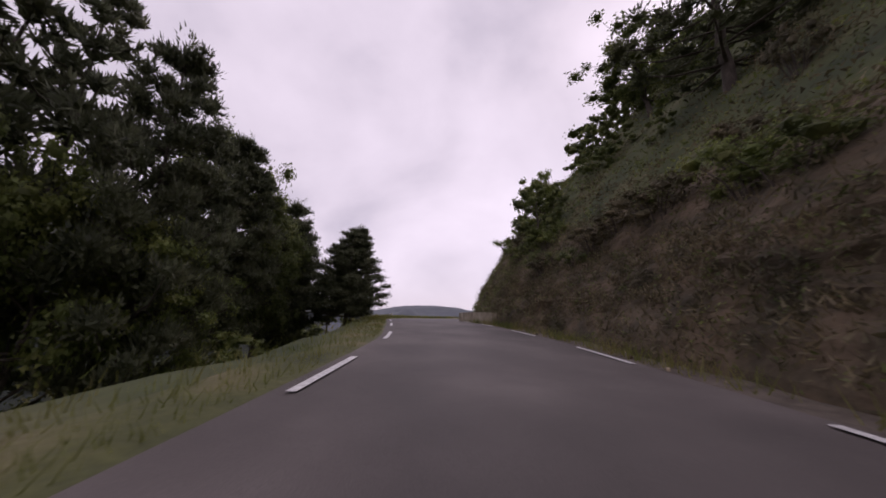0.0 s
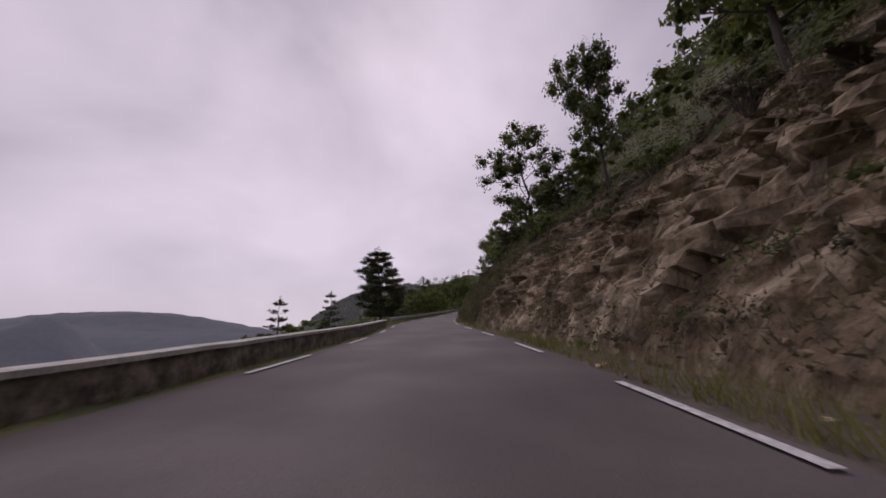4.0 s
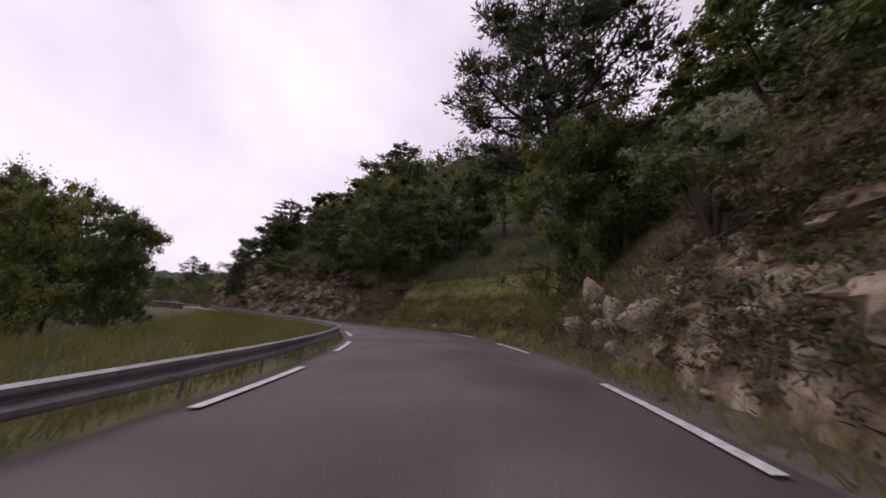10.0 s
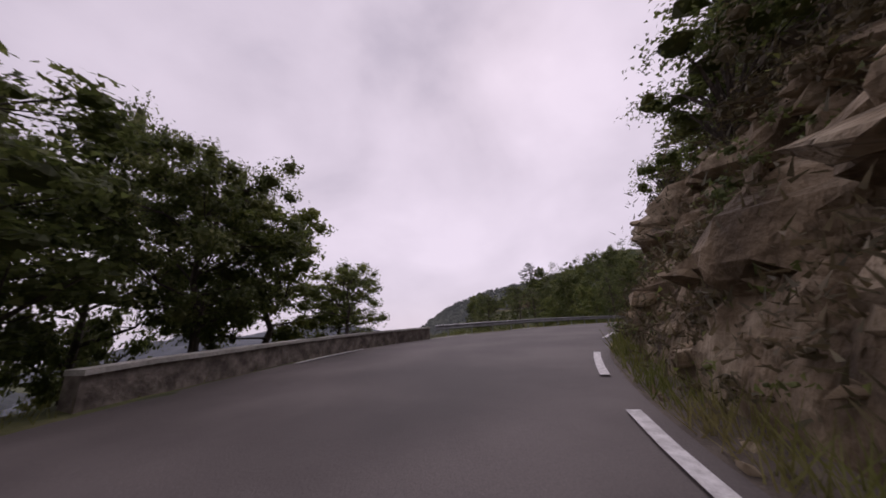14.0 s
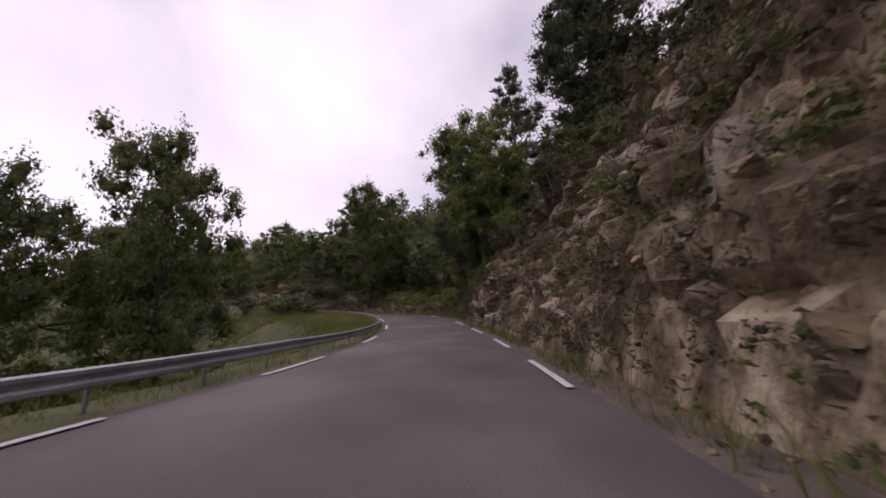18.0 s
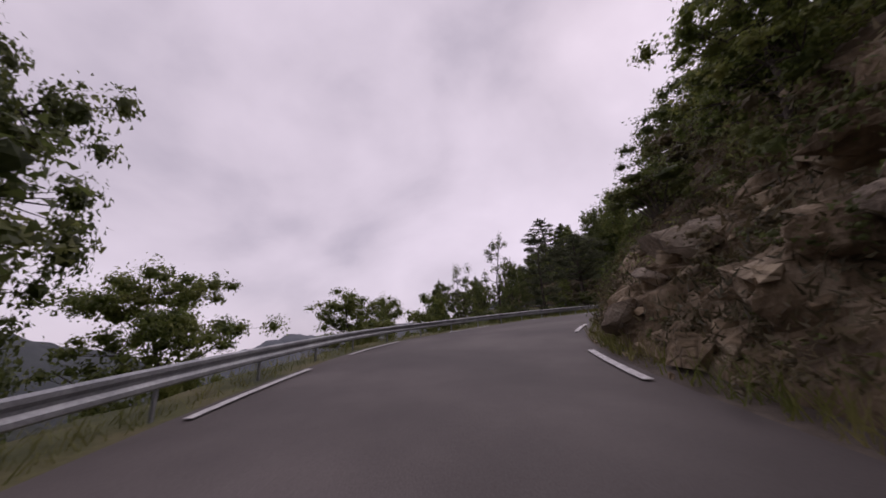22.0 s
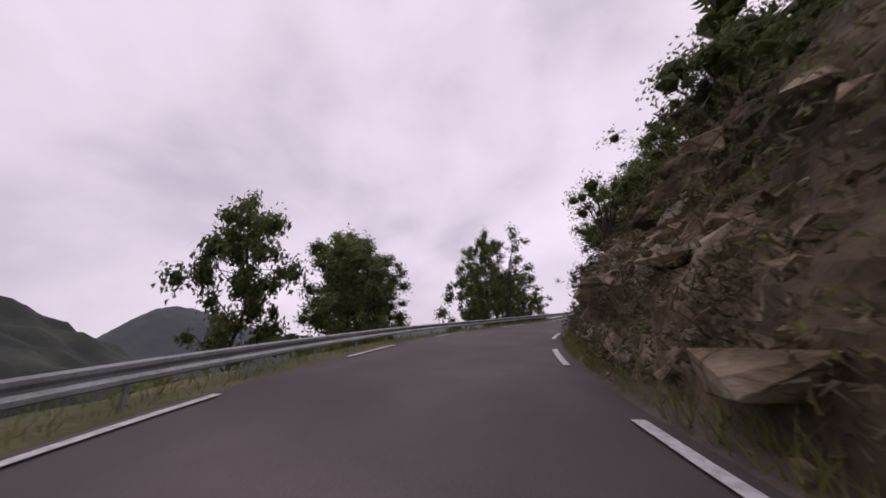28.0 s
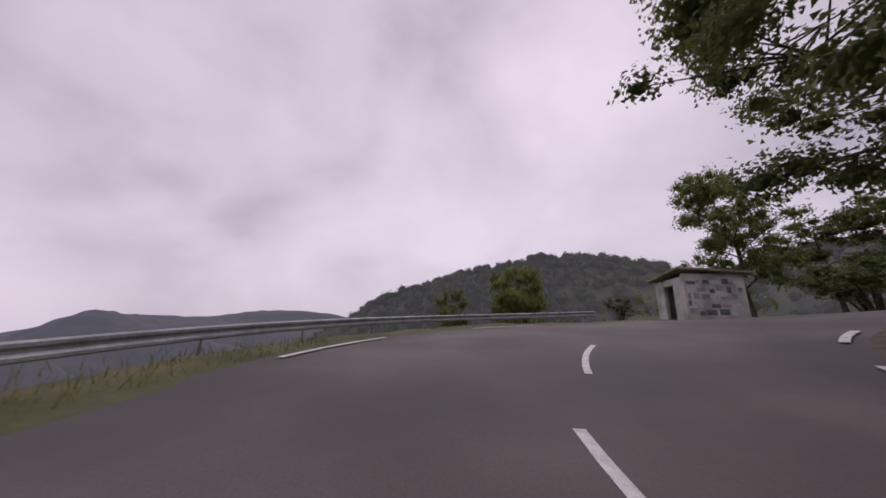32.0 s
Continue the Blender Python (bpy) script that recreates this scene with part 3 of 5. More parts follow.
def broadleaf(seed, height, width, count, leaf, mat, bare=0.22, limbs=18, per=4, stems=1, clump=0.095, core=0.56):
    """Trunk mesh and crown mesh of a leafy tree: limbs that carry clumps of leaves with gaps between them."""
    rng = np.random.default_rng(seed)
    wood, mass = Heap(), []
    limbs = max(5, limbs // stems)
    for st in range(stems):
        tilt = rng.normal(0, 0.05, 2) + (rng.normal(0, 0.13, 2) if stems > 1 else 0)
        n = 7
        spine = [np.array([tilt[0] * height * k / n + rng.normal(0, 0.018 * height) * (k > 1) + (st - stems / 2 + 0.5) * 0.3,
                           tilt[1] * height * k / n + rng.normal(0, 0.018 * height) * (k > 1), 0.86 * height * k / n - 0.3 * (k == 0)]) for k in range(n + 1)]
        r0 = 0.018 * height / math.sqrt(stems)
        wood.add(*tube(spine, [r0 * (1 - 0.85 * k / n) * (1.35 if k == 0 else 1) for k in range(n + 1)], 7))
        for b in range(limbs):
            t = bare + (0.97 - bare) * (b + rng.uniform(0, 0.8)) / limbs
            k = min(t * n, n - 0.01)
            p = spine[int(k)] * (1 - k % 1) + spine[int(k) + 1] * (k % 1)
            ang = b * 2.4 + rng.uniform(-0.5, 0.5)
            q = (t - bare) / (1 - bare)
            reach = width / 2 * (0.42 + 0.62 * math.sin(math.pi * min(1, 0.16 + 0.72 * q)) - 0.30 * q) * rng.uniform(0.6, 1.12)
            d = np.array([math.cos(ang), math.sin(ang), rng.uniform(0.1, 0.7)])
            mid = p + d * reach * 0.55 + rng.normal(0, 0.06 * reach, 3)
            end = p + d * reach + rng.normal(0, 0.08 * reach, 3)
            wood.add(*tube([p, mid, end], [r0 * 0.42 * (1.1 - t), r0 * 0.26 * (1.1 - t), 0.012], 5))
            for tw in range(per):
                u = 1.0 if tw == 0 else rng.uniform(0.4, 1.0)
                o = p + (end - p) * u + rng.normal(0, 1, 3) * [0.13 * width, 0.13 * width, 0.05 * height] * (0.35 if tw == 0 else 0.8) * [1, 1, 0.9]
                if per > 2:
                    wood.add(*tube([mid, o], [0.018, 0.006], 4))
                r = clump * width * rng.uniform(0.55, 1.25)
                mass.append((o, np.array([r, r, r * 0.78])))
        mass.append((spine[-1] + [0, 0, 0.04 * height], np.array([0.08, 0.08, 0.09]) * width))
    places, out = tufts(mass, count, rng)
    v, f = leaves(places, leaf, rng, 1.4, 1.5, True, out + rng.normal(size=out.shape) * 0.7 + [0, 0, 0.5])
    v, f = join((v, f), twig_mass([(c, r * core) for c, r in mass], rng))
    return mesh("trunk", wood.v, wood.f, BARK, True), mesh("crown", v, f, mat)


def pine_tree(seed, height, width, count, bare=0.3, flat=False, tuft=0.30, tiers=9, boughs=5, per=3, plate=1.0):
    """Trunk mesh and crown mesh of a pine whose boughs carry flat, ragged plates of needles."""
    rng = np.random.default_rng(seed)
    wood, mass = Heap(), []
    n = 8
    bend = rng.normal(0, 0.025, 2)
    spine = [np.array([bend[0] * height * (k / n) ** 2 + rng.normal(0, 0.006 * height), bend[1] * height * (k / n) ** 2, height * 0.95 * k / n - 0.4 * (k == 0)])
             for k in range(n + 1)]
    r0 = (0.022 if flat else 0.018) * height
    wood.add(*tube(spine, [r0 * (1 - 0.85 * k / n) for k in range(n + 1)], 8))
    for t in range(tiers):
        u = t / (tiers - 1)
        z = bare + (0.96 - bare) * u
        k = min(z * n, n - 0.01)
        p = spine[int(k)] * (1 - k % 1) + spine[int(k) + 1] * (k % 1)
        reach0 = width / 2 * ((0.62 + 0.9 * u * (1.0 - u) - 0.25 * u) if flat else (1.0 - 0.66 * u ** 1.6) * (0.8 + 0.2 * min(u * 4, 1)))
        for b in range(boughs):
            ang = b * 6.283 / boughs + t * 0.8 + rng.uniform(-0.5, 0.5)
            reach = reach0 * rng.uniform(0.62, 0.98)
            d = np.array([math.cos(ang), math.sin(ang), rng.uniform(0.0, 0.3) + (0.2 if flat else 0)])
            mid, end = p + d * reach * 0.55 + [0, 0, -0.04 * reach], p + d * reach * 0.9 + [0, 0, 0.12 * reach]
            wood.add(*tube([p, mid, end], [r0 * 0.3 * (1.15 - u), r0 * 0.18 * (1.15 - u), 0.012], 5))
            for q in range(per):
                o = p + (end - p) * (1.0 if q == 0 else rng.uniform(0.35, 0.95)) + rng.normal(size=3) * np.array([0.12, 0.12, 0.03]) * reach * (q > 0)
                r = (0.07 * reach0 + (0.022 if flat else 0.032) * width) * rng.uniform(0.6, 1.3) * plate
                mass.append((o, np.array([r, r, r * 0.6])))
    mass.append((spine[-1], np.array([0.07, 0.07, 0.10]) * width))
    places, out = tufts(mass, count, rng)
    v, f = needles(places - out * tuft * 0.4, tuft, rng, out + rng.normal(size=out.shape) * 0.35 + [0, 0, 0.55])
    v, f = join((v, f), twig_mass([(c, r * (0.36 if flat else 0.5)) for c, r in mass], rng))
    return mesh("trunk", wood.v, wood.f, BARK, True), mesh("crown", v, f, NEEDLE)


def shrub_mesh(seed, height, width, count, leaf, mat, stems=13):
    """Stems mesh and foliage mesh of a low rounded bush with gaps."""
    rng = np.random.default_rng(seed)
    wood, mass = Heap(), []
    for b in range(stems):
        ang = b * 2.4 + rng.uniform(-0.4, 0.4)
        rad = width * 0.40 * math.sqrt((b + 0.3) / stems)
        end = np.array([math.cos(ang) * rad, math.sin(ang) * rad, height * rng.uniform(0.35, 0.86) * (1.08 - 0.6 * rad / width)])
        wood.add(*tube([(math.cos(ang) * 0.1, math.sin(ang) * 0.1, -0.3), end * [0.5, 0.5, 0.6], end], [0.04, 0.025, 0.008], 4))
        r = rng.uniform(0.10, 0.19) * width
        mass.append((end, np.array([r, r, 0.8 * r])))
    places, out = tufts(mass, count, rng)
    places[:, 2] = np.abs(places[:, 2])
    v, f = leaves(places, leaf, rng, 1.4, 1.5, True, out + rng.normal(size=out.shape) * 0.7 + [0, 0, 0.5])
    v, f = join((v, f), twig_mass([(c, r * 0.52) for c, r in mass], rng))
    return mesh("woody_base", wood.v, wood.f, BARK), mesh("foliage", v, f, mat)


def plant(name, wood, crown, label, category, group, names=("trunk", "crown")):
    ob = new(name)
    part(names[0], wood, ob)
    part(names[1], crown, ob)
    ob.location = (0, 0, -500)
    return tagged(ob, label, category, group)


KINDS = {}


def kind(key, protos):
    """Prototypes of one kind: (thing, height, width) as grown, small ones first."""
    KINDS[key] = []
    for ob, h, w in protos:
        q = np.array([v.co[:] for v in ob.children[1].data.vertices])
        KINDS[key].append((ob, float(np.quantile(q[:, 2], 0.995)), float(np.quantile(np.hypot(q[:, 0], q[:, 1]), 0.97) * 2)))


OAK, PALE_TREE = "leafy dark green broadleaf tree on the mountain slope", "light green broadleaf tree beside the mountain road"
PINE_LABEL = "dark green pine with layered ragged boughs"
kind("oak", [(plant("tree", *broadleaf(s, h, w, n, l, LEAF_OAK, b), OAK, "tree", "broadleaf trees"), h, w)
             for s, h, w, n, l, b in ((1, 5.0, 3.8, 4500, 0.13, 0.14), (2, 5.0, 3.4, 4200, 0.13, 0.2), (3, 9.0, 6.6, 7500, 0.18, 0.16), (15, 9.0, 5.8, 7500, 0.18, 0.24))])
kind("light", [(plant("tree", *broadleaf(s, h, w, n, l, LEAF_LIGHT, b), PALE_TREE, "tree", "light green trees"), h, w)
               for s, h, w, n, l, b in ((4, 4.5, 3.6, 4200, 0.13, 0.1), (16, 4.5, 3.4, 4200, 0.13, 0.16), (5, 8.5, 6.2, 7500, 0.18, 0.18))])
kind("near_oak", [(plant("tree", *broadleaf(s, h, w, n, l, LEAF_OAK, b, 24, 6, 1, 0.08, 0.5), OAK, "tree", "broadleaf trees"), h, w)
                  for s, h, w, n, l, b in ((51, 5.5, 4.2, 11000, 0.09, 0.14), (52, 9.0, 6.4, 19000, 0.115, 0.2))])
kind("near_light", [(plant("tree", *broadleaf(s, h, w, n, l, LEAF_LIGHT, b, 24, 6, 1, 0.08, 0.5), PALE_TREE, "tree", "light green trees"), h, w)
                    for s, h, w, n, l, b in ((54, 5.0, 4.0, 11000, 0.09, 0.1), (55, 8.0, 6.0, 18000, 0.11, 0.18))])
kind("canopy", [(plant("tree", *broadleaf(57, 13.0, 9.5, 48000, 0.11, LEAF_OAK, 0.26, 34, 8, 1, 0.062, 0.45), "tall old broadleaf tree whose crown overhangs the road", "tree", "broadleaf trees"), 13.0, 9.5)])
kind("clear", [(plant("tree", *broadleaf(18, 7.0, 5.4, 26000, 0.075, LEAF_OAK, 0.42, 16, 5, 1, 0.075, 0.5), "broadleaf tree with a bare lower trunk before the hut", "tree", "broadleaf trees"), 7.0, 5.4)])
kind("sapling", [(plant("young_tree", *broadleaf(s, 6.0, w, 3200, 0.085, LEAF_OAK, 0.2, 16, 3, st, 0.075, 0.35), "thin airy young tree with sparse leaves", "tree", "young trees"), 6.0, w)
                 for s, w, st in ((6, 3.4, 1), (7, 3.8, 2))])
kind("pine", [(plant("pine_tree", *pine_tree(s, h, w, n, b, False, t), PINE_LABEL, "tree", "pines"), h, w)
              for s, h, w, n, b, t in ((17, 6.0, 4.2, 5500, 0.1, 0.17), (8, 11.0, 7.5, 8000, 0.14, 0.25), (9, 11.0, 6.5, 7500, 0.28, 0.25))])
kind("near_pine", [(plant("pine_tree", *pine_tree(s, 12.0, w, 40000, b, False, 0.21, 11, 6, 5, 1.12), PINE_LABEL, "tree", "pines"), 12.0, w) for s, w, b in ((81, 9.0, 0.12), (82, 7.5, 0.22))])
kind("umbrella", [(plant("pine_tree", *pine_tree(10, 11.0, 10.0, 24000, 0.40, True, 0.16, 7, 6, 4), "broad flat-topped dark pine with a bare trunk", "tree", "pines"), 11.0, 10.0)])
kind("wood", [(plant("tree", *broadleaf(s, 6.0, 4.6, 1300, 0.215, mt, 0.05, 12, 3, 1, 0.125, 0.75), l, "tree", g), 6.0, 4.6)
              for s, mt, l, g in ((21, LEAF_OAK, OAK, "broadleaf trees"), (22, LEAF_OAK, OAK, "broadleaf trees"), (23, LEAF_LIGHT, PALE_TREE, "light green trees"))])
kind("darkpine", [(plant("pine_tree", *pine_tree(24, 7.0, 4.6, 2600, 0.08, False, 0.28, 8, 5, 2), PINE_LABEL, "tree", "pines"), 7.0, 4.6)])
kind("spruce", [(plant("young_conifer", *pine_tree(11, 5.0, 2.8, 4500, 0.06, False, 0.13, 10, 5, 3), "small dark conical conifer", "tree", "young conifers"), 5.0, 2.8)])
kind("shrub", [(plant("bush", *shrub_mesh(s, 2.2, 3.0, 2100, 0.078, m, 17), l, "bush", "bushes", ("woody_base", "foliage")), 2.2, 3.0)
               for s, m, l in ((12, LEAF_OAK, "dense dark green bush on the bank"), (13, LEAF_SHRUB, "brownish green heath bush on the bank"),
                               (14, LEAF_LIGHT, "light green leafy bush beside the road"))])
_used = set()


def put(kind, x, y, z, height, width):
    """Sets a plant of the given size on the ground."""
    if kind == "shrub" and height > 3.4:
        kind, width = "light", min(width, 1.1 * height)
    own = np.random.default_rng([int(abs(x) * 50), int(abs(y) * 50)])
    cost = [abs(math.log(height / q[1])) + 1.3 * abs(math.log(width / q[2])) for q in KINDS[kind]]
    fits = [q for q, c in zip(KINDS[kind], cost) if c < min(cost) + 0.3]
    ob, h0, w0 = fits[int(own.integers(len(fits)))]
    sh, sw = height / h0, width / w0
    sw = max(sw, sh / 1.8)
    sh = max(sh, sw / 2.2)
    m = Matrix.LocRotScale((x, y, z), Euler((0, 0, own.uniform(0, 6.28))), (sw, sw, sh))
    if id(ob) in _used:
        return copy_thing(ob, m @ Matrix.Diagonal((1 / ob.scale[0], 1 / ob.scale[1], 1 / ob.scale[2], 1)))
    _used.add(id(ob))
    ob.matrix_basis = m
    return ob


TREES = []
TREES += [('pine', -21.1, 5.2, 12.6, 8.1), ('pine', -19.3, 7.3, 15.1, 6.8), ('oak', -22.2, 16.7, 12.1, 7.7), ('oak', -17.1, 3.3, 7.1, 4.4), ('pine', -21.9, 24.0, 8.1, 6.8), ('pine', -14.5, 23.1, 6.7, 5.8), ('pine', -23.0, 25.4, 10.4, 8.1), ('pine', -15.8, 26.0, 8.0, 4.8), ('oak', -19.3, 30.8, 6.8, 4.5), ('oak', -22.4, 23.2, 6.1, 4.9), ('light', -19.2, 27.3, 2.9, 4.5), ('light', -15.9, 6.4, 4.3, 4.1), ('light', -15.5, 9.9, 3.1, 5.3), ('oak', 13.0, 30.7, 29.1, 10.9), ('pine', 12.2, 18.7, 25.1, 9.8), ('light', 14.8, 68.3, 21.4, 3.9)]
TREES += [('oak', 17.8, 64.3, 25.2, 7.7), ('pine', 18.1, 59.9, 25.0, 7.5), ('oak', 19.7, 77.6, 20.6, 4.7), ('oak', 25.4, 90.5, 22.1, 9.4), ('spruce', 1.1, 97.9, 2.4, 2.9), ('spruce', 6.7, 106.4, 3.8, 3.1), ('pine', 14.7, 111.3, 10.9, 7.0), ('oak', 38.2, 105.5, 17.7, 4.5), ('light', 38.6, 140.9, 7.2, 4.5), ('light', 36.4, 131.7, 6.9, 5.4), ('shrub', 48.3, 142.3, 6.2, 6.7), ('oak', 55.8, 118.1, 25.3, 4.4), ('light', 62.3, 123.6, 28.3, 5.1)]
TREES += [('pine', 115.9, 181.1, 44.0, 12.4), ('sapling', 57.6, 150.6, 9.5, 2.5), ('light', 61.3, 156.6, 8.6, 2.9), ('light', 63.9, 156.1, 9.4, 3.6), ('light', 67.4, 157.9, 10.3, 3.9), ('light', 59.1, 154.9, 7.3, 2.6), ('light', 71.9, 160.3, 10.7, 3.2), ('pine', 125.8, 189.1, 49.3, 8.2), ('oak', 75.3, 133.3, 26.8, 6.0), ('spruce', 106.5, 208.3, 24.0, 6.5), ('spruce', 113.4, 202.5, 31.9, 7.6), ('umbrella', 88.9, 145.6, 27.6, 13.5), ('pine', 129.7, 192.1, 51.5, 9.6), ('light', 90.3, 135.5, 24.9, 8.3), ('spruce', 112.7, 199.8, 32.8, 5.3)]
TREES += [('oak', 93.3, 190.6, 18.3, 4.0), ('oak', 157.4, 251.0, 23.4, 8.3), ('light', 61.3, 124.7, 25.0, 3.9), ('light', 40.4, 114.6, 18.6, 6.6), ('pine', -14.9, 8.6, 11.5, 5.5), ('pine', -18.6, 14.5, 11.0, 6.0), ('oak', -20.0, 19.5, 9.0, 5.5), ('oak', 123.9, 398.5, 26.2, 4.4), ('light', 86.0, 145.2, 15.4, 5.2), ('oak', 86.0, 142.6, 15.2, 5.8), ('light', 4.6, 50.8, 24.0, 4.5), ('shrub', 138.4, 256.8, 13.2, 2.4), ('shrub', 138.2, 259.8, 13.6, 2.6), ('shrub', 138.2, 263.6, 13.9, 2.8), ('shrub', 137.9, 269.8, 14.4, 3.0), ('shrub', 136.4, 257.6, 13.8, 3.2)]
TREES += [('oak', 71.4, 181.2, 14.8, 7.9), ('oak', 75.3, 179.4, 15.7, 6.3), ('oak', 77.4, 174.8, 14.0, 3.7), ('oak', 107.2, 173.8, 32.7, 14.4), ('oak', 103.5, 161.0, 28.4, 12.4), ('light', 104.9, 154.8, 27.3, 9.5), ('light', 94.8, 145.9, 24.3, 7.8), ('oak', 72.1, 177.8, 15.4, 5.6), ('oak', 77.6, 175.5, 13.8, 3.1), ('shrub', 77.9, 191.8, 13.4, 6.7), ('shrub', 80.3, 202.0, 14.4, 6.4), ('oak', 97.7, 168.3, 23.9, 9.3), ('spruce', 98.0, 189.3, 23.1, 7.7), ('spruce', 102.8, 186.4, 25.8, 3.2), ('spruce', 104.8, 183.9, 26.9, 3.3), ('spruce', 99.8, 191.0, 25.2, 3.7)]
TREES += [('oak', 103.0, 177.4, 24.9, 6.5), ('spruce', 73.8, 184.1, 14.1, 1.8), ('sapling', 75.1, 185.8, 12.8, 3.2), ('oak', 77.3, 194.1, 14.5, 8.3), ('oak', 80.3, 198.8, 14.9, 5.1), ('sapling', 82.9, 204.5, 12.2, 3.3), ('sapling', 91.8, 215.5, 11.9, 2.6), ('sapling', 95.5, 218.2, 12.4, 2.7), ('pine', 90.7, 186.8, 14.8, 2.1), ('pine', 97.0, 191.7, 22.7, 3.4), ('shrub', 95.0, 193.7, 17.5, 3.9), ('oak', 75.2, 196.8, 15.9, 3.1), ('oak', 75.3, 200.3, 17.5, 5.0), ('oak', 78.6, 201.7, 15.9, 3.7), ('light', 81.6, 207.5, 13.1, 5.1), ('sapling', 91.1, 219.8, 12.0, 1.7)]
TREES += [('sapling', 97.2, 219.4, 12.9, 2.3), ('pine', 101.0, 198.9, 23.3, 3.4)]
TREES += [('oak', 101.8, 223.2, 14.8, 2.5), ('sapling', 113.3, 232.3, 16.7, 2.7), ('light', 111.4, 236.7, 14.8, 4.8), ('shrub', 107.3, 231.6, 12.0, 4.9), ('pine', 159.3, 238.8, 49.8, 9.3), ('pine', 129.2, 222.0, 30.3, 4.1), ('pine', 124.7, 216.6, 29.0, 5.4), ('sapling', 112.0, 230.7, 15.7, 2.6), ('oak', 129.4, 221.2, 28.9, 4.8), ('oak', 118.9, 243.9, 16.3, 4.8), ('oak', 123.4, 243.3, 19.6, 6.2), ('light', 147.9, 238.7, 34.3, 11.4), ('pine', 135.0, 226.0, 29.0, 5.8), ('oak', 127.9, 273.7, 22.0, 13.7), ('oak', 155.1, 265.3, 34.3, 11.8)]
TREES += [('pine', 149.1, 242.5, 32.9, 6.6), ('light', 148.2, 240.8, 24.9, 5.4), ('light', 145.2, 236.1, 26.0, 6.1), ('spruce', 150.1, 379.6, 37.9, 13.1), ('oak', 127.1, 274.3, 22.3, 8.3), ('oak', 133.6, 277.0, 17.8, 4.5), ('oak', 160.3, 267.2, 34.1, 10.2), ('spruce', 144.3, 315.7, 24.9, 5.7), ('light', 130.0, 299.2, 16.9, 4.5), ('oak', 126.8, 273.2, 21.5, 4.9), ('sapling', 127.4, 275.1, 23.4, 3.4), ('sapling', 128.7, 279.8, 22.8, 4.8), ('light', 147.5, 282.8, 21.1, 3.1), ('light', 153.2, 285.2, 28.8, 3.7)]
TREES += [('oak', 128.5, 279.4, 23.2, 3.2), ('light', 126.5, 287.4, 17.7, 7.1), ('light', 131.9, 293.4, 16.7, 4.7), ('oak', 151.6, 294.3, 25.5, 4.2), ('sapling', 139.8, 303.4, 21.8, 3.1), ('sapling', 134.7, 310.1, 20.7, 5.8), ('light', 130.9, 310.5, 17.9, 6.4), ('oak', 173.2, 346.2, 45.0, 11.0), ('oak', 160.3, 301.1, 33.9, 5.1), ('oak', 137.2, 341.1, 22.8, 4.6), ('oak', 164.2, 311.5, 38.7, 13.0), ('oak', 164.3, 303.9, 30.1, 4.2), ('oak', 164.5, 299.5, 33.1, 5.3), ('light', 164.5, 306.4, 33.2, 9.2), ('umbrella', 150.6, 326.3, 27.2, 9.2), ('shrub', 146.7, 321.6, 17.6, 3.6), ('shrub', 148.3, 323.0, 18.2, 3.4), ('shrub', 150.4, 323.9, 18.3, 3.2), ('shrub', 166.1, 313.7, 21.6, 4.6), ]
TREES += [('light', 162.9, 338.1, 37.0, 9.7), ('oak', 158.8, 345.6, 37.0, 6.9), ('light', 175.0, 331.2, 34.7, 5.4), ('light', 175.5, 322.5, 31.1, 7.3), ('oak', 139.5, 337.1, 25.6, 5.8), ('oak', 144.6, 338.3, 27.2, 4.6), ('oak', 141.7, 346.1, 21.7, 3.2), ('oak', 123.8, 373.8, 24.8, 5.8), ('oak', 114.4, 399.9, 27.9, 9.0), ('light', 160.6, 345.8, 36.3, 7.8), ('oak', 166.2, 347.0, 36.0, 7.3), ('shrub', 150.8, 351.8, 23.5, 3.7)]
TREES += [('oak', 130.5, 348.8, 24.0, 4.5), ('oak', 129.8, 354.8, 26.3, 4.9), ('oak', 155.2, 351.4, 33.5, 5.4), ('oak', 114.5, 370.1, 28.0, 4.6), ('oak', 120.2, 375.3, 26.0, 7.6), ('sapling', 126.1, 389.4, 28.3, 6.6), ('light', 144.0, 390.3, 34.4, 3.0), ('oak', 123.4, 390.2, 29.1, 4.8), ('oak', 123.4, 394.9, 24.9, 6.1), ('light', 125.5, 400.0, 23.2, 3.8), ('light', 112.4, 379.9, 28.0, 3.4), ('oak', 110.4, 383.8, 23.6, 5.0), ('canopy', 141.2, 396.0, 35.5, 13.0), ('oak', 142.9, 402.3, 27.6, 4.4), ('oak', 143.2, 399.2, 28.0, 4.6), ('oak', 142.6, 405.5, 27.0, 3.8), ('oak', 144.2, 397.0, 30.0, 5.2), ('light', 143.6, 408.4, 26.6, 3.4), ('oak', 143.8, 414.3, 27.2, 5.6), ('oak', 144.8, 414.4, 28.6, 3.8), ('pine', 150.8, 412.4, 32.1, 2.7)]
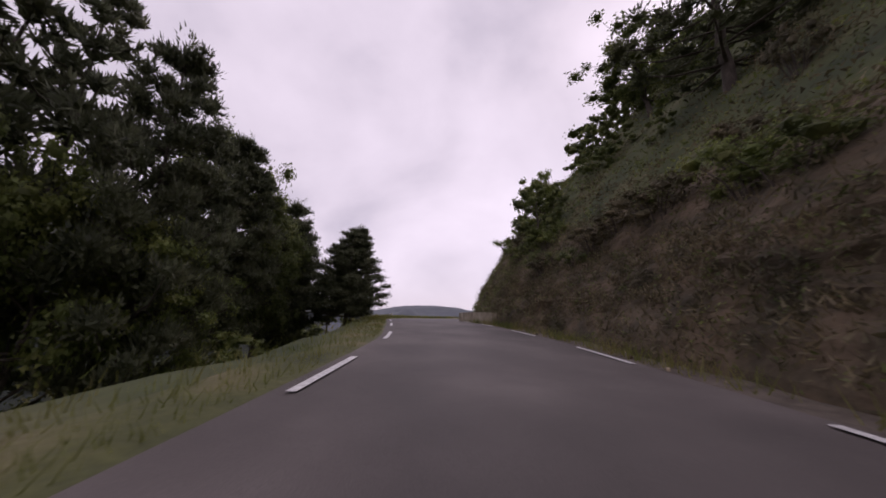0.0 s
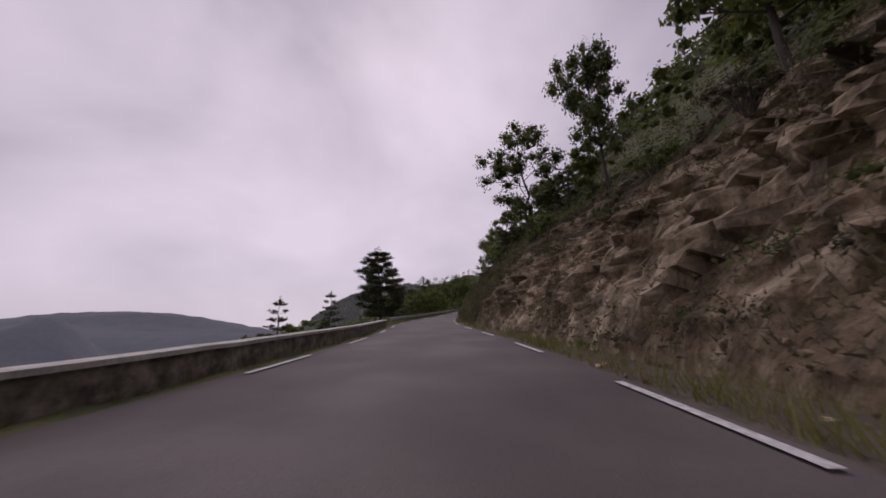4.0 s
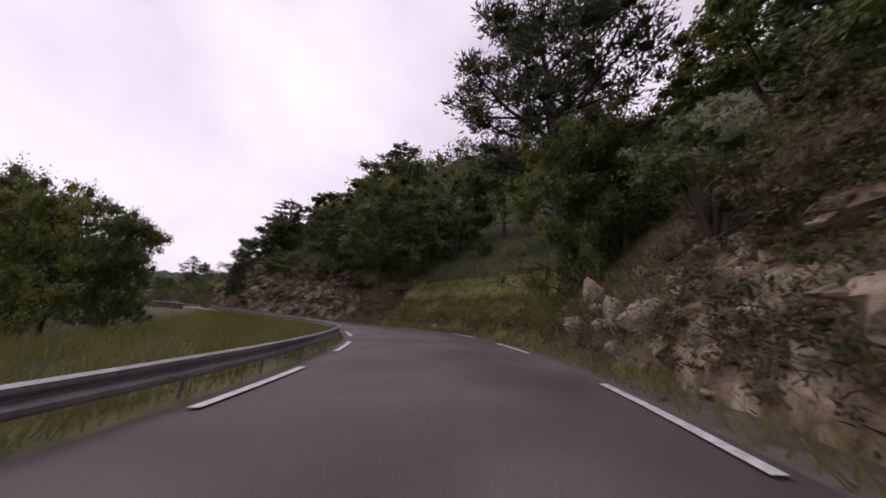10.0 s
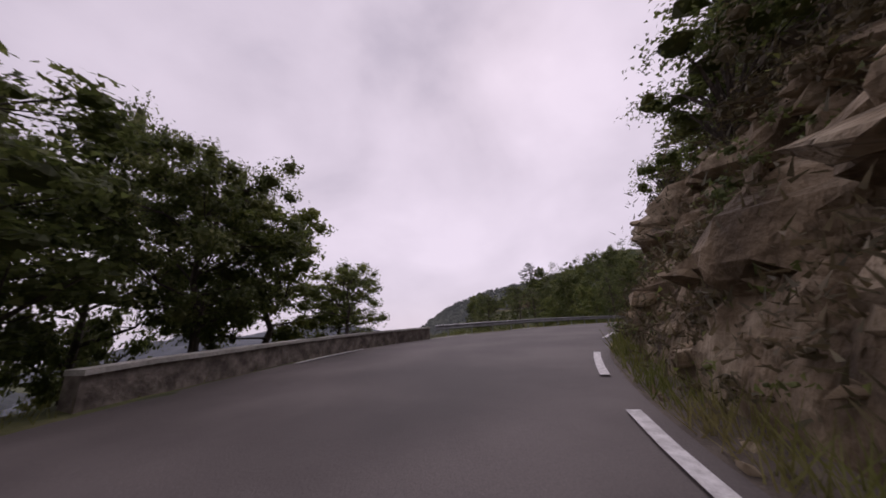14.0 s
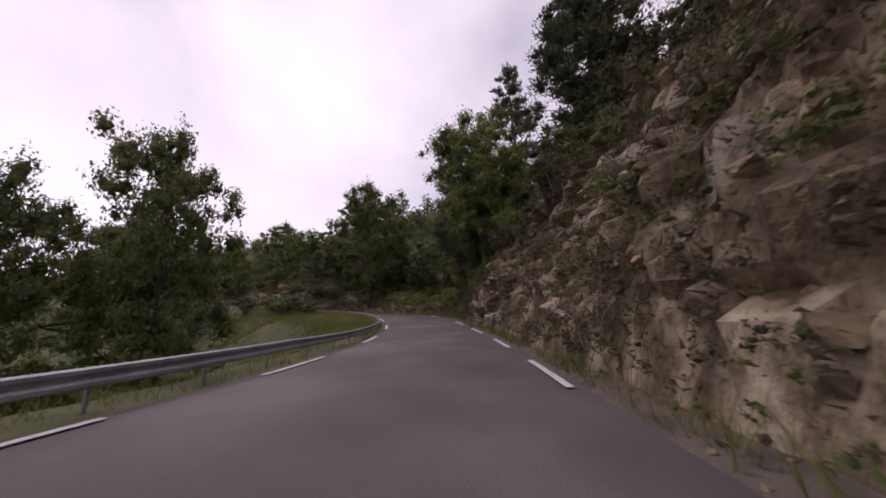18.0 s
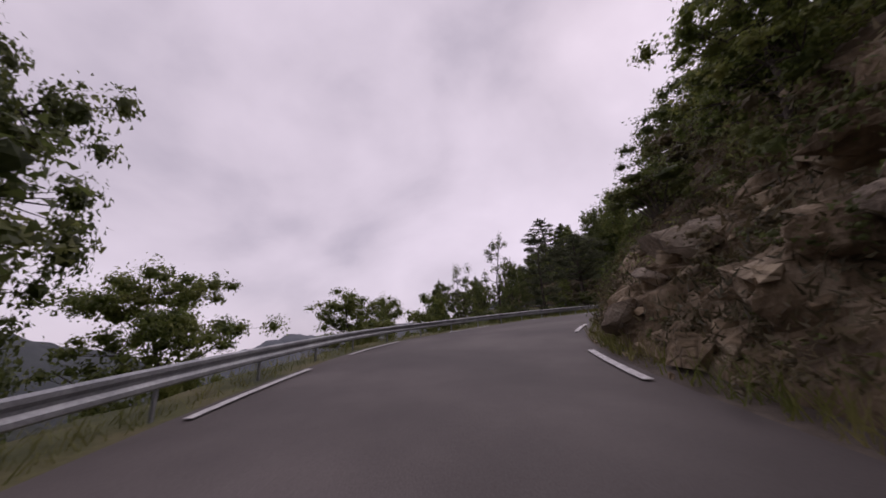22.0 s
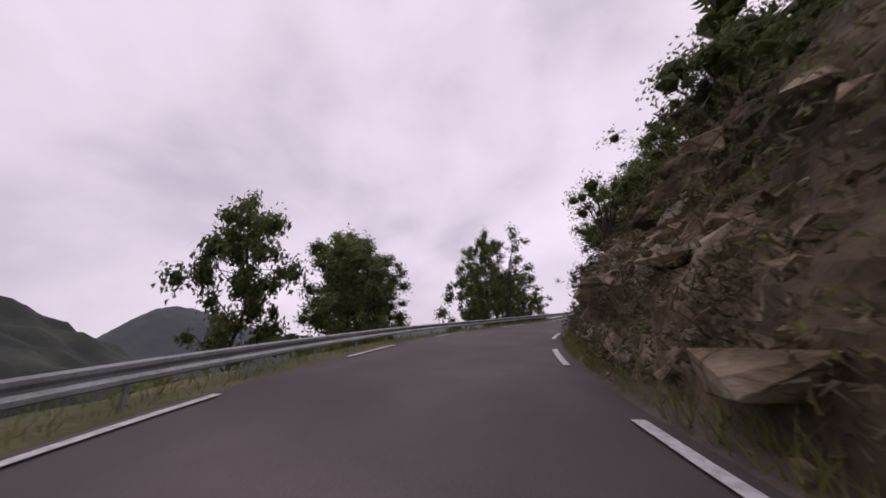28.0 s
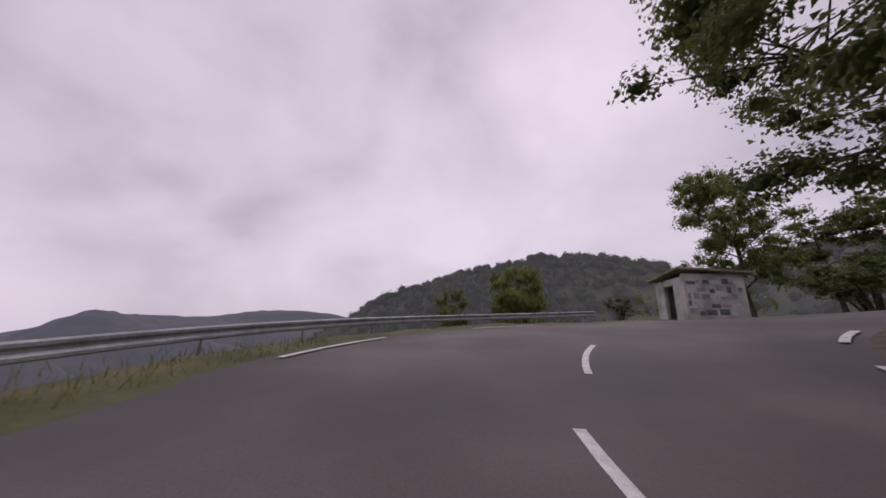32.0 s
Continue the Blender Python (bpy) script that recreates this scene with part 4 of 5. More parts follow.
TREES += [('light', 151.4, 408.6, 34.3, 3.4), ('oak', 150.8, 416.9, 30.7, 4.5), ('clear', 141.75, 423.2, 31.6, 7.8), ('shrub', 156.5, 434.5, 26.6, 4.6), ('shrub', 159.5, 431.0, 26.8, 5.0), ('shrub', 153.5, 431.5, 25.6, 3.0), ('light', 157.6, 441.6, 35.0, 7.2), ('oak', 167.1, 443.2, 32.1, 7.8), ('oak', 167.6, 438.6, 34.1, 8.3), ('light', 150.6, 478.4, 32.8, 14.7), ('light', 136.8, 469.9, 27.2, 4.7), ('shrub', 149.9, 445.4, 25.2, 2.0), ('shrub', 147.8, 468.8, 30.5, 14.1)]
TREES += [('light', 31.2, 126.9, 6.8, 5.0), ('light', 28.7, 128.0, 6.3, 4.0), ('light', 26.0, 127.9, 5.4, 3.9)]


def clear_of_road(x, y, reach=1.6):
    j, off = lie(np.array([x]), np.array([y]))
    j, off = int(j[0]), float(off[0])
    if off > 0:
        return off > RIGHT[j] + reach
    return off < LEFT[j] - reach


for kind, x, y, top, width in TREES:
    if not clear_of_road(x, y, min(0.2 * width + 0.4, 1.2)):
        continue
    base = land_at(x, y)
    h = top - base
    if h < 0.8:
        continue
    _j, _o = lie(np.array([x]), np.array([y]))
    if kind in ("oak", "light", "pine") and (-14 < _o[0] - LEFT[int(_j[0])] < 0 or 0 < _o[0] - RIGHT[int(_j[0])] < 8):
        kind = "near_" + kind
    put(kind, x, y, base - 0.15, h + 0.15, max(width, 0.3 * h, 1.2))

# wood and scrub over the hill side and below the road
FAR_WOOD = []
for s in np.arange(-30, 560, 1.0):
    up, gap, w, hgt, e = val(CUT_UP, s), val(CUT_GAP, s), val(CUT_W, s), val(CUT_H, s), val(RIGHT, s)
    grassy = 186 < s < 208 or 383 < s < 404 or 310 < s < 330
    scree = 62 < s < 108
    open_ground = s > 486
    if RNG.random() < (0.16 if grassy or scree else 0.8 if 140 < s < 178 else 0.42) and not open_ground and not 361 < s < 375:            # bushes over the edge of the cut
        o = e + gap + w + RNG.uniform(-1.2, 2.5)
        p = at(s, o)
        put("shrub", p.x, p.y, p.z + hgt + max(0, (o - e - gap - w) * up) - 0.5, RNG.uniform(1.0, 2.2), RNG.uniform(1.6, 3.2))
    n = RNG.poisson(0.3 if 383 < s < 404 else 1.7 if 300 < s < 345 or 140 < s < 178 else 0.85 if grassy else 0.2 if scree else 0.06 if open_ground else 0.95)      # trees behind
    for _ in range(n):
        v = RNG.uniform(2.6 if 300 < s < 345 else 4.0 if grassy else 1.5, 14 if 300 < s < 345 else 24)
        o = e + gap + w + v
        p = at(s, o)
        j, off = lie(np.array([p.x]), np.array([p.y]))
        if abs(off[0]) > 0.8 * (o - 1) and off[0] > 0:
            k = RNG.choice(["wood", "wood", "wood", "darkpine", "shrub"])
            h = RNG.uniform(2.0, 3.2) if k == "shrub" else RNG.uniform(3.5, 7.0)
            place = (p.x, p.y, land_at(p.x, p.y) - 0.3, h, h * RNG.uniform(0.7, 0.95))
            if v < (9.0 if 300 < s < 345 else 6.5):
                put(k, *place)
            else:
                FAR_WOOD.append(place)
    if RNG.random() < 0.30 and s < 476:                                                   # the wood below the road
        o = val(LEFT, s) - RNG.uniform(6, 24)
        p = at(s, o)
        j, off = lie(np.array([p.x]), np.array([p.y]))
        base = land_at(p.x, p.y)
        if abs(off[0]) > 0.8 * abs(o) - 1:
            room = p.z + 0.6 - base
            if room > 2.0:
                h = min(room * RNG.uniform(0.7, 1.05), 8)
                FAR_WOOD.append((p.x, p.y, base - 0.2, h, h * RNG.uniform(0.75, 1.0)))

# the trees that stand deep in the wood, where one cannot be told from the next
_far = [[np.array([q.co[:] for q in me.vertices]) for me in broadleaf(s, 6.0, 4.8, 340, 0.34, LEAF_OAK, 0.04, 9, 2, 1, 0.16, 0.8)] for s in (31, 32, 33)]
_tops = [[[tuple(q.vertices) for q in me.polygons] for me in broadleaf(s, 6.0, 4.8, 340, 0.34, LEAF_OAK, 0.04, 9, 2, 1, 0.16, 0.8)] for s in (31, 32, 33)]
for name, kinds, mat, label in (("hillside_wood", (0, 2), LEAF_OAK, "dense dark green wood over the slope"),
                                ("hillside_thicket", (1,), LEAF_LIGHT, "paler green thicket among the wood on the slope")):
    h, base = [], 0
    faces = []
    for x, y, z, tall, wide in FAR_WOOD:
        k = int(RNG.choice(3, p=(0.38, 0.27, 0.35)))
        if k not in kinds:
            continue
        a = RNG.uniform(0, 6.28)
        turn = np.array([[math.cos(a), -math.sin(a), 0], [math.sin(a), math.cos(a), 0], [0, 0, 1]])
        q = _far[k][1] * [wide / 4.8, wide / 4.8, tall / 6.0] @ turn.T + [x, y, z]
        h.append(q)
        faces += [tuple(i + base for i in f) for f in _tops[k][1]]
        base += len(q)
    tagged(new(name, mesh(name, np.vstack(h).tolist(), faces, mat)), label, "wood", kind="stuff")

# the woods farther off, down the valley side and up the hill
def far_wood(name, n, lo, hi, mat, label, seed):
    rng = np.random.default_rng(seed)
    s, o = rng.uniform(-50, 540, n), rng.uniform(lo, hi, n)
    p = np.array([at(a, b)[:] for a, b in zip(s, o)])
    st, off = lie(p[:, 0], p[:, 1])
    keep = (np.sign(off) == np.sign(lo)) & (np.abs(off) > min(abs(lo), abs(hi)) - 4)
    p, off = p[keep], off[keep]
    p[:, 2] = land(p[:, 0], p[:, 1], False) + [rough_land(a, b) for a, b in p[:, :2]]
    tall = rng.uniform(3.0, 6.5, len(p))
    cs = np.vstack([q + [0, 0, h * 0.42] + ball(rng, 34) * [h * 0.19, h * 0.19, h * 0.24] for q, h in zip(p, tall)])
    v, f = leaves(cs, 0.85, rng, 1.3, 1.0, True)
    return tagged(new(name, mesh(name, v, f, mat)), label, "wood", kind="stuff")


far_wood("valley_wood", 3200, -130, -24, LEAF_OAK, "dark green wood down the valley side", 41)
far_wood("valley_pines", 1300, -130, -24, NEEDLE, "dark pines among the wood down the valley side", 42)
far_wood("upper_wood", 2600, 24, 100, LEAF_OAK, "dark green wood high on the hill", 43)
far_wood("upper_pines", 1100, 24, 100, NEEDLE, "dark pines high on the hill", 44)

# ---------------------------------------------------------------- grass and weeds
def grass(name, spots, tall, label):
    n = len(spots)
    rng = np.random.default_rng(len(name) + n)
    p = np.asarray(spots)
    ang = rng.uniform(0, 6.28, n)
    h = (tall * rng.uniform(0.4, 1.2, n))[:, None]
    d = np.stack([np.cos(ang), np.sin(ang), 0 * ang], 1)
    lean = rng.normal(size=(n, 3)) * [0.4, 0.4, 0]
    w = 0.007 + tall * 0.018 * rng.uniform(0, 1, n)[:, None]
    v = np.stack([p - d * w, p + d * w, p + (lean + [0, 0, 1]) * h], 1).reshape(-1, 3)
    ob = new(name, mesh(name, v.tolist(), [(3 * k, 3 * k + 1, 3 * k + 2) for k in range(n)], GRASS))
    return tagged(ob, label, "grass", kind="stuff")


spots = []
for k in range(60000):
    s = RNG.uniform(-20, 505)
    spots.append(tuple(at(s, val(LEFT, s) - 0.45 - abs(RNG.normal(0, 1.2)), -0.05)))
grass("verge_grass", spots, 0.28, "dry yellow-green grass along the valley edge of the road")
spots = []
for k in range(64000):
    s = RNG.uniform(-20, 505)
    if noise.noise((s * 0.35, 3.3, 0)) > RNG.uniform(-0.5, 0.35):
        spots.append(tuple(at(s, val(RIGHT, s) + 0.35 + abs(RNG.normal(0, 0.6)), -0.02)))
grass("bank_grass", spots, 0.5, "dry weeds and grass at the foot of the bank")
spots = []
for lo, hi, n in ((184, 212, 24000), (308, 334, 18000), (380, 408, 30000), (28, 62, 9000), (462, 500, 16000)):
    for k in range(n):
        s = RNG.uniform(lo, hi)
        v = RNG.uniform(0.1, 2.2)
        if v < 1.3:
            spots.append(tuple(face_at(s, v)[0]))
        else:
            q = at(s, val(RIGHT, s) + val(CUT_GAP, s) + val(CUT_W, s) + (v - 1) * 8)
            spots.append((q.x, q.y, land_at(q.x, q.y)))
for lo, hi in ((178, 216), (298, 338), (382, 414), (36, 60)):
    for k in range(30000):
        s = RNG.uniform(lo, hi)
        q = at(s, val(LEFT, s) - 0.8 - RNG.uniform(0, 1) ** 1.3 * (val(FLAT, s) + 3))
        spots.append((q.x, q.y, max(land_at(q.x, q.y), q.z - 2.5)))
grass("slope_grass", spots, 0.5, "long grass over the open bank")
rng = np.random.default_rng(77)
spots = []
for k in range(60000):
    s = rng.uniform(381, 409)
    q = at(s, val(RIGHT, s) + val(CUT_GAP, s) + val(CUT_W, s) + 0.5 + rng.uniform(0, 1) ** 1.3 * 22)
    spots.append((q.x, q.y, land_at(q.x, q.y)))
grass("upper_slope_grass", spots, 0.6, "tall yellow-green grass over the open slope above the bend")

# low bushes in the clefts of the rock, thickest where they hide it
def thicket(s):
    return max(0.0, max(min(1.0, (s - a) / 3, (b - s) / 3) for a, b in ((450, 476), (377, 393), (163, 184), (304, 316), (266, 294))))


def cleft_brush(name, seed, share, mat, label):
    rng = np.random.default_rng(seed)
    mass = []
    for s in np.arange(64, 472, 0.45):
        thick = thicket(s)
        if thick < 0.1 and (bareness(s) < 0.5 or grass_bank(s) > 0.5):
            continue
        for lo, hi, chance, tall in ((0.0, 0.12, 0.75, 0.42), (0.15, 0.4, 0.2 + thick, 0.6), (0.35, 0.75, 0.40 + thick, 0.9), (0.75, 1.15, 0.55 + thick, 1.2)):
            v, h = rng.uniform(lo, hi), tall * rng.uniform(0.5, 1.3)
            if rng.random() < chance * share * (1 + thick) and noise.noise((s * 0.2, 31.0, lo * 3)) > -0.25 - thick:
                p = np.array(face_at(s, v)[0])
                for _ in range(6):
                    r = h * rng.uniform(0.2, 0.36)
                    mass.append((p + rng.normal(size=3) * [0.5 * h, 0.5 * h, 0.22 * h] + [0, 0, 0.25 * h], np.array([r, r, 0.8 * r])))
    places, out = tufts(mass, 42 * len(mass), rng)
    v, f = leaves(places, 0.066, rng, 1.5, 1.2, True, out + rng.normal(size=out.shape) * 0.8 + [0, 0, 0.4])
    v, f = join((v, f), twig_mass([(c, r * 0.4) for c, r in mass], rng))
    return tagged(new(name, mesh(name, v, f, mat)), label, "scrub", kind="stuff")


cleft_brush("rock_heath", 91, 0.62, LEAF_SHRUB, "low dry brown heath bushes clinging to the rock")
cleft_brush("rock_brush", 92, 0.38, LEAF_OAK, "low dark green brush in the clefts of the rock")

# scrub that covers the bank
def scrub(name, n, lo, hi, mat, leaf, label, cover, dry=False):
    rng = np.random.default_rng(n + lo)
    cs = []
    while len(cs) < n:
        s, v = rng.uniform(lo, hi), rng.uniform(0.02, 1.32) if rng.random() < 0.8 else rng.uniform(1.3, 2.4)
        if rng.random() > cover(s, v):
            continue
        p = np.array(face_at(s, v)[0]) + [0, 0, 0.1]
        r = rng.uniform(0.15, 0.5)
        cs.append(p + ball(rng, 16) * r * [0.8, 0.8, 0.6])
    cs = np.vstack(cs)
    if dry:
        v, f = needles(cs, leaf * 1.5, rng, rng.normal(size=cs.shape) * [0.6, 0.6, 0.4] + [0, 0, 0.6], 0.12)
    else:
        v, f = leaves(cs, leaf, rng, simple=True)
    return tagged(new(name, mesh(name, v, f, mat)), label, "scrub", kind="stuff")


scrub("bank_scrub", 17000, -30, 500, LEAF_SHRUB, 0.13, "brownish green scrub clinging to the bank", lambda s, v: 0.7 if bareness(s) > 0.5 and v < 0.4 else 0.9 if bareness(s) > 0.5 and v < 0.9 else 1.0, dry=True)
scrub("bank_ivy", 9500, -30, 500, LEAF_OAK, 0.095, "dark green creepers and brush over the bank", lambda s, v: 0.25 if bareness(s) > 0.5 and v < 0.7 else 1.0)
def hillside_scrub(name, n, mat, leaf, label):
    """Low growth over the open slope above the cut."""
    rng = np.random.default_rng(n)
    s, u = rng.uniform(-30, 492, n), 1.5 + rng.uniform(0, 1, n) ** 1.4 * 24
    p = np.array([at(a, val(RIGHT, a) + val(CUT_GAP, a) + val(CUT_W, a) + b)[:] for a, b in zip(s, u)])
    st, off = lie(p[:, 0], p[:, 1])
    p[:, 2] = land(p[:, 0], p[:, 1], False) + 0.1
    keep = off > RIGHT[st] + 2.0
    p, far = p[keep], off[keep]
    r = rng.uniform(0.25, 0.75, len(p))
    cs = np.vstack([q + [0, 0, rough_land(q[0], q[1]) * min(1.0, max(0.0, (b2 - 9) / 12))] + ball(rng, 18) * b * [0.9, 0.9, 0.6] for q, b, b2 in zip(p, r, far)])
    v, f = leaves(cs, leaf, rng, simple=True)
    return tagged(new(name, mesh(name, v, f, mat)), label, "scrub", kind="stuff")


hillside_scrub("hillside_heath", 5200, LEAF_SHRUB, 0.20, "brownish green heath over the open slope")
hillside_scrub("hillside_brush", 4600, LEAF_OAK, 0.20, "dark green brush over the open slope")
hillside_scrub("hillside_grass_tufts", 3800, LEAF_LIGHT, 0.18, "yellow-green tufts over the open slope")
scrub("foot_brush", 6500, 64, 490, LEAF_SHRUB, 0.11, "dry brown and green brush along the foot of the cutting",
      lambda s, v: 1.0 if v < 0.36 and noise.noise((s * 0.22, 5.0, v * 2)) > -0.12 else 0.0, dry=True)
scrub("heath_cover", 3600, 98, 140, LEAF_SHRUB, 0.15, "brown-green heath and brush over the earth bank", lambda s, v: 1.0, dry=True)
scrub("bramble_cover", 1500, 98, 140, LEAF_OAK, 0.095, "dark green brambles over the earth bank", lambda s, v: 1.0 if noise.noise((s * 0.3, 2.0, v * 3)) > 0 else 0.1)
scrub("shaded_heath", 3200, -30, 30, LEAF_SHRUB, 0.15, "brown heath over the shaded bank before the wall", lambda s, v: 1.0, dry=True)
scrub("cliff_ivy", 2600, 26, 66, LEAF_OAK, 0.095, "dark creepers hanging over the cliff above the wall", lambda s, v: 1.0)
scrub("bank_weeds", 2600, 100, 510, LEAF_LIGHT, 0.095, "light green weeds on the bank", lambda s, v: 0.3 if bareness(s) > 0.5 else 0.8)

# ---------------------------------------------------------------- stones on the cut face
def stone_mesh(seed):
    rng = np.random.default_rng(seed)
    bm = bmesh.new()
    for q in rng.uniform(-1, 1, (13, 3)) * [0.62, 0.55, 0.42]:
        bm.verts.new(q)
    bmesh.ops.convex_hull(bm, input=bm.verts)
    loose = [v for v in bm.verts if not v.link_faces]
    bmesh.ops.delete(bm, geom=loose, context="VERTS")
    me = bpy.data.meshes.new("stone")
    bm.to_mesh(me)
    bm.free()
    me.materials.append(STONE)
    return me


STONES = [stone_mesh(100 + k) for k in range(9)]
_lens = np.array([b - a for a, b in BARE], float)
for k in range(300):
    lo, hi = BARE[int(RNG.choice(len(BARE), p=_lens / _lens.sum()))]
    s, v = RNG.uniform(lo, hi), RNG.uniform(0.0, 0.85) ** 1.3
    size = RNG.uniform(0.3, 1.0) * (0.5 if lo == 62 else 1)
    p = face_at(s, v)[0]
    part("stone", STONES[int(RNG.integers(9))], rock_face,
         m=Matrix.LocRotScale(p, Euler((RNG.uniform(-0.4, 0.4), RNG.uniform(-0.4, 0.4), RNG.uniform(0, 6.28))), (size, size, size * RNG.uniform(0.6, 1.0))))
loose = Heap()
for k in range(3600):
    lo, hi = BARE[int(RNG.choice(len(BARE), p=_lens / _lens.sum()))]
    s, v = RNG.uniform(lo, hi), RNG.uniform(0.0, 0.95)
    r = RNG.uniform(0.1, 0.5) ** 1.2 * (0.5 if lo == 62 else 1)
    p = face_at(s, v)[0]
    me = STONES[int(RNG.integers(9))]
    turn = Euler((RNG.uniform(-0.5, 0.5), RNG.uniform(-0.5, 0.5), RNG.uniform(0, 6))).to_matrix()
    loose.add([p + turn @ (v.co * r) for v in me.vertices], [tuple(f.vertices) for f in me.polygons])
tagged(new("outcrop", mesh("outcrop", loose.v, loose.f, STONE)), "broken brown rock knobs all over the cutting", "rocks", kind="stuff")
rubble = Heap()
for k in range(1500):
    s = RNG.uniform(-20, 490)
    r = RNG.uniform(0.04, 0.16)
    p = at(s, val(RIGHT, s) + 0.35 + abs(RNG.normal(0, 0.55)), 0.0)
    me = STONES[int(RNG.integers(9))]
    turn = Euler((RNG.uniform(0, 6), RNG.uniform(0, 6), RNG.uniform(0, 6))).to_matrix()
    rubble.add([p + turn @ (v.co * r) for v in me.vertices], [tuple(f.vertices) for f in me.polygons])
tagged(new("rubble", mesh("rubble", rubble.v, rubble.f, STONE)), "small broken stones fallen along the foot of the bank", "rubble", kind="stuff")

def box_mesh(name, lo, hi, mat, bevel=0.0):
    bm = bmesh.new()
    bmesh.ops.create_cube(bm, size=1.0)
    for v in bm.verts:
        v.co = Vector([a + (b - a) * (c + 0.5) for a, b, c in zip(lo, hi, v.co)])
    if bevel:
        bmesh.ops.bevel(bm, geom=bm.edges[:], offset=bevel, segments=2, affect="EDGES")
    me = bpy.data.meshes.new(name)
    bm.to_mesh(me)
    bm.free()
    me.materials.append(mat)
    return me


# ---------------------------------------------------------------- boulders and the dry wall
PALE_ROCK = material("pale_boulder", [(0.17, 0.135, 0.095), (0.29, 0.24, 0.18), (0.42, 0.365, 0.29)], 0.7, 0.9, 0.9, 9.0, spread=0.22, deep=0.05, cracks=1.3)


def boulder_mesh(seed):
    """An angular rock with broken faces."""
    rng = np.random.default_rng(seed)
    bm = bmesh.new()
    bmesh.ops.create_icosphere(bm, subdivisions=3, radius=1.0)
    cuts = [(Vector(q).normalized(), d) for q, d in zip(rng.normal(size=(22, 3)).tolist(), rng.uniform(0.5, 0.85, 22).tolist())]
    for v in bm.verts:
        for nrm, d in cuts:
            over = v.co.dot(nrm) - d
            if over > 0:
                v.co -= nrm * over
        v.co += v.co * noise.noise(v.co * 2.3 + Vector((seed, 0, 0))) * 0.10
        v.co *= 1 + 0.05 * noise.noise(v.co * 6)
    me = bpy.data.meshes.new("boulder")
    bm.to_mesh(me)
    bm.free()
    me.materials.append(PALE_ROCK)
    return me


BOULDERS = [boulder_mesh(k) for k in range(6)]
for s0, s1, v1, n, big in ((150, 166, 0.7, 12, 0.55), (180, 187, 0.8, 9, 0.75), (209, 218, 0.4, 9, 0.7), (285, 292, 0.8, 9, 0.9), (297, 304, 0.7, 8, 0.85),
                           (322, 330, 0.5, 6, 0.5), (338, 352, 0.6, 11, 0.75), (366, 375, 0.8, 12, 0.75), (377, 384, 0.9, 10, 0.9), (386, 400, 0.5, 14, 0.5), (404, 416, 0.7, 13, 0.85),
                           (420, 432, 0.7, 8, 0.7), (443, 453, 0.8, 9, 0.65), (460, 468, 0.8, 9, 0.85)):
    for k in range(n):
        s, v = RNG.uniform(s0, s1), RNG.uniform(0.03, v1)
        size = big * RNG.uniform(0.5, 1.25)
        p = face_at(s, v)[0] + Vector((*SIDE[int(s - ST[0])] * 0.3 * size, 0))
        ob = new("boulder", BOULDERS[int(RNG.integers(6))])
        ob.matrix_basis = Matrix.LocRotScale(p, Euler((RNG.uniform(-0.5, 0.5), RNG.uniform(-0.5, 0.5), heading(s) + RNG.uniform(-0.5, 0.5))),
                                             (size * RNG.uniform(0.9, 1.5), size * 0.8, size * RNG.uniform(0.5, 0.9)))
        tagged(ob, "pale tan fissured boulder set in the roadside bank", "boulder", "boulders in the bank")

# the large pale blocks that stand out of the cutting
for s, v, along, deep, tall in ((284.4, 0.28, 1.0, 0.9, 1.7), (287.2, 0.5, 0.9, 0.8, 1.0), (378.4, 0.35, 0.8, 0.7, 1.1), (377.2, 0.75, 1.0, 0.8, 1.0), (187.0, 0.6, 0.7, 0.6, 1.0),
                                (184.6, 0.25, 0.5, 0.6, 0.9), (302.0, 0.3, 0.6, 0.6, 1.3), (303.6, 0.55, 0.6, 0.6, 1.0), (212.5, 0.2, 1.0, 0.6, 0.7), (408.5, 0.3, 1.5, 0.8, 0.9)):
    ob = new("boulder", BOULDERS[int(RNG.integers(6))])
    ob.matrix_basis = Matrix.LocRotScale(face_at(s, v)[0] + Vector((*SIDE[int(s - ST[0])] * 0.2, 0)), Euler((RNG.uniform(-0.2, 0.2), RNG.uniform(-0.2, 0.2), heading(s) + RNG.uniform(-0.3, 0.3))),
                                         (along, deep, tall))
    tagged(ob, "large pale tan block standing out of the cutting", "boulder", "boulders in the bank")

dry = new("dry_stone_wall")
dry.location = at(479, val(RIGHT, 479) + 1.3)
_d = Vector(dry.location)
for row in range(3):
    s = 473.0 + RNG.uniform(0, 0.4)
    while s < 484.5:
        w, hh = RNG.uniform(0.35, 1.1), 0.32
        p = at(s + w / 2, val(RIGHT, s) + 1.25 + 0.08 * row + RNG.uniform(-0.06, 0.06), row * 0.30 + 0.02) - _d
        if RNG.random() > 0.08 + 0.1 * row:
            part("block", BOULDERS[int(RNG.integers(6))], dry, m=Matrix.LocRotScale(p, Euler((RNG.uniform(-0.06, 0.06), RNG.uniform(-0.06, 0.06), heading(s) + RNG.uniform(-0.08, 0.08))),
                                                           (w * 0.6, RNG.uniform(0.3, 0.45), hh * RNG.uniform(0.6, 0.8))))
        s += w
tagged(dry, "rough dry wall of large tan stone blocks below the bank", "stone wall")

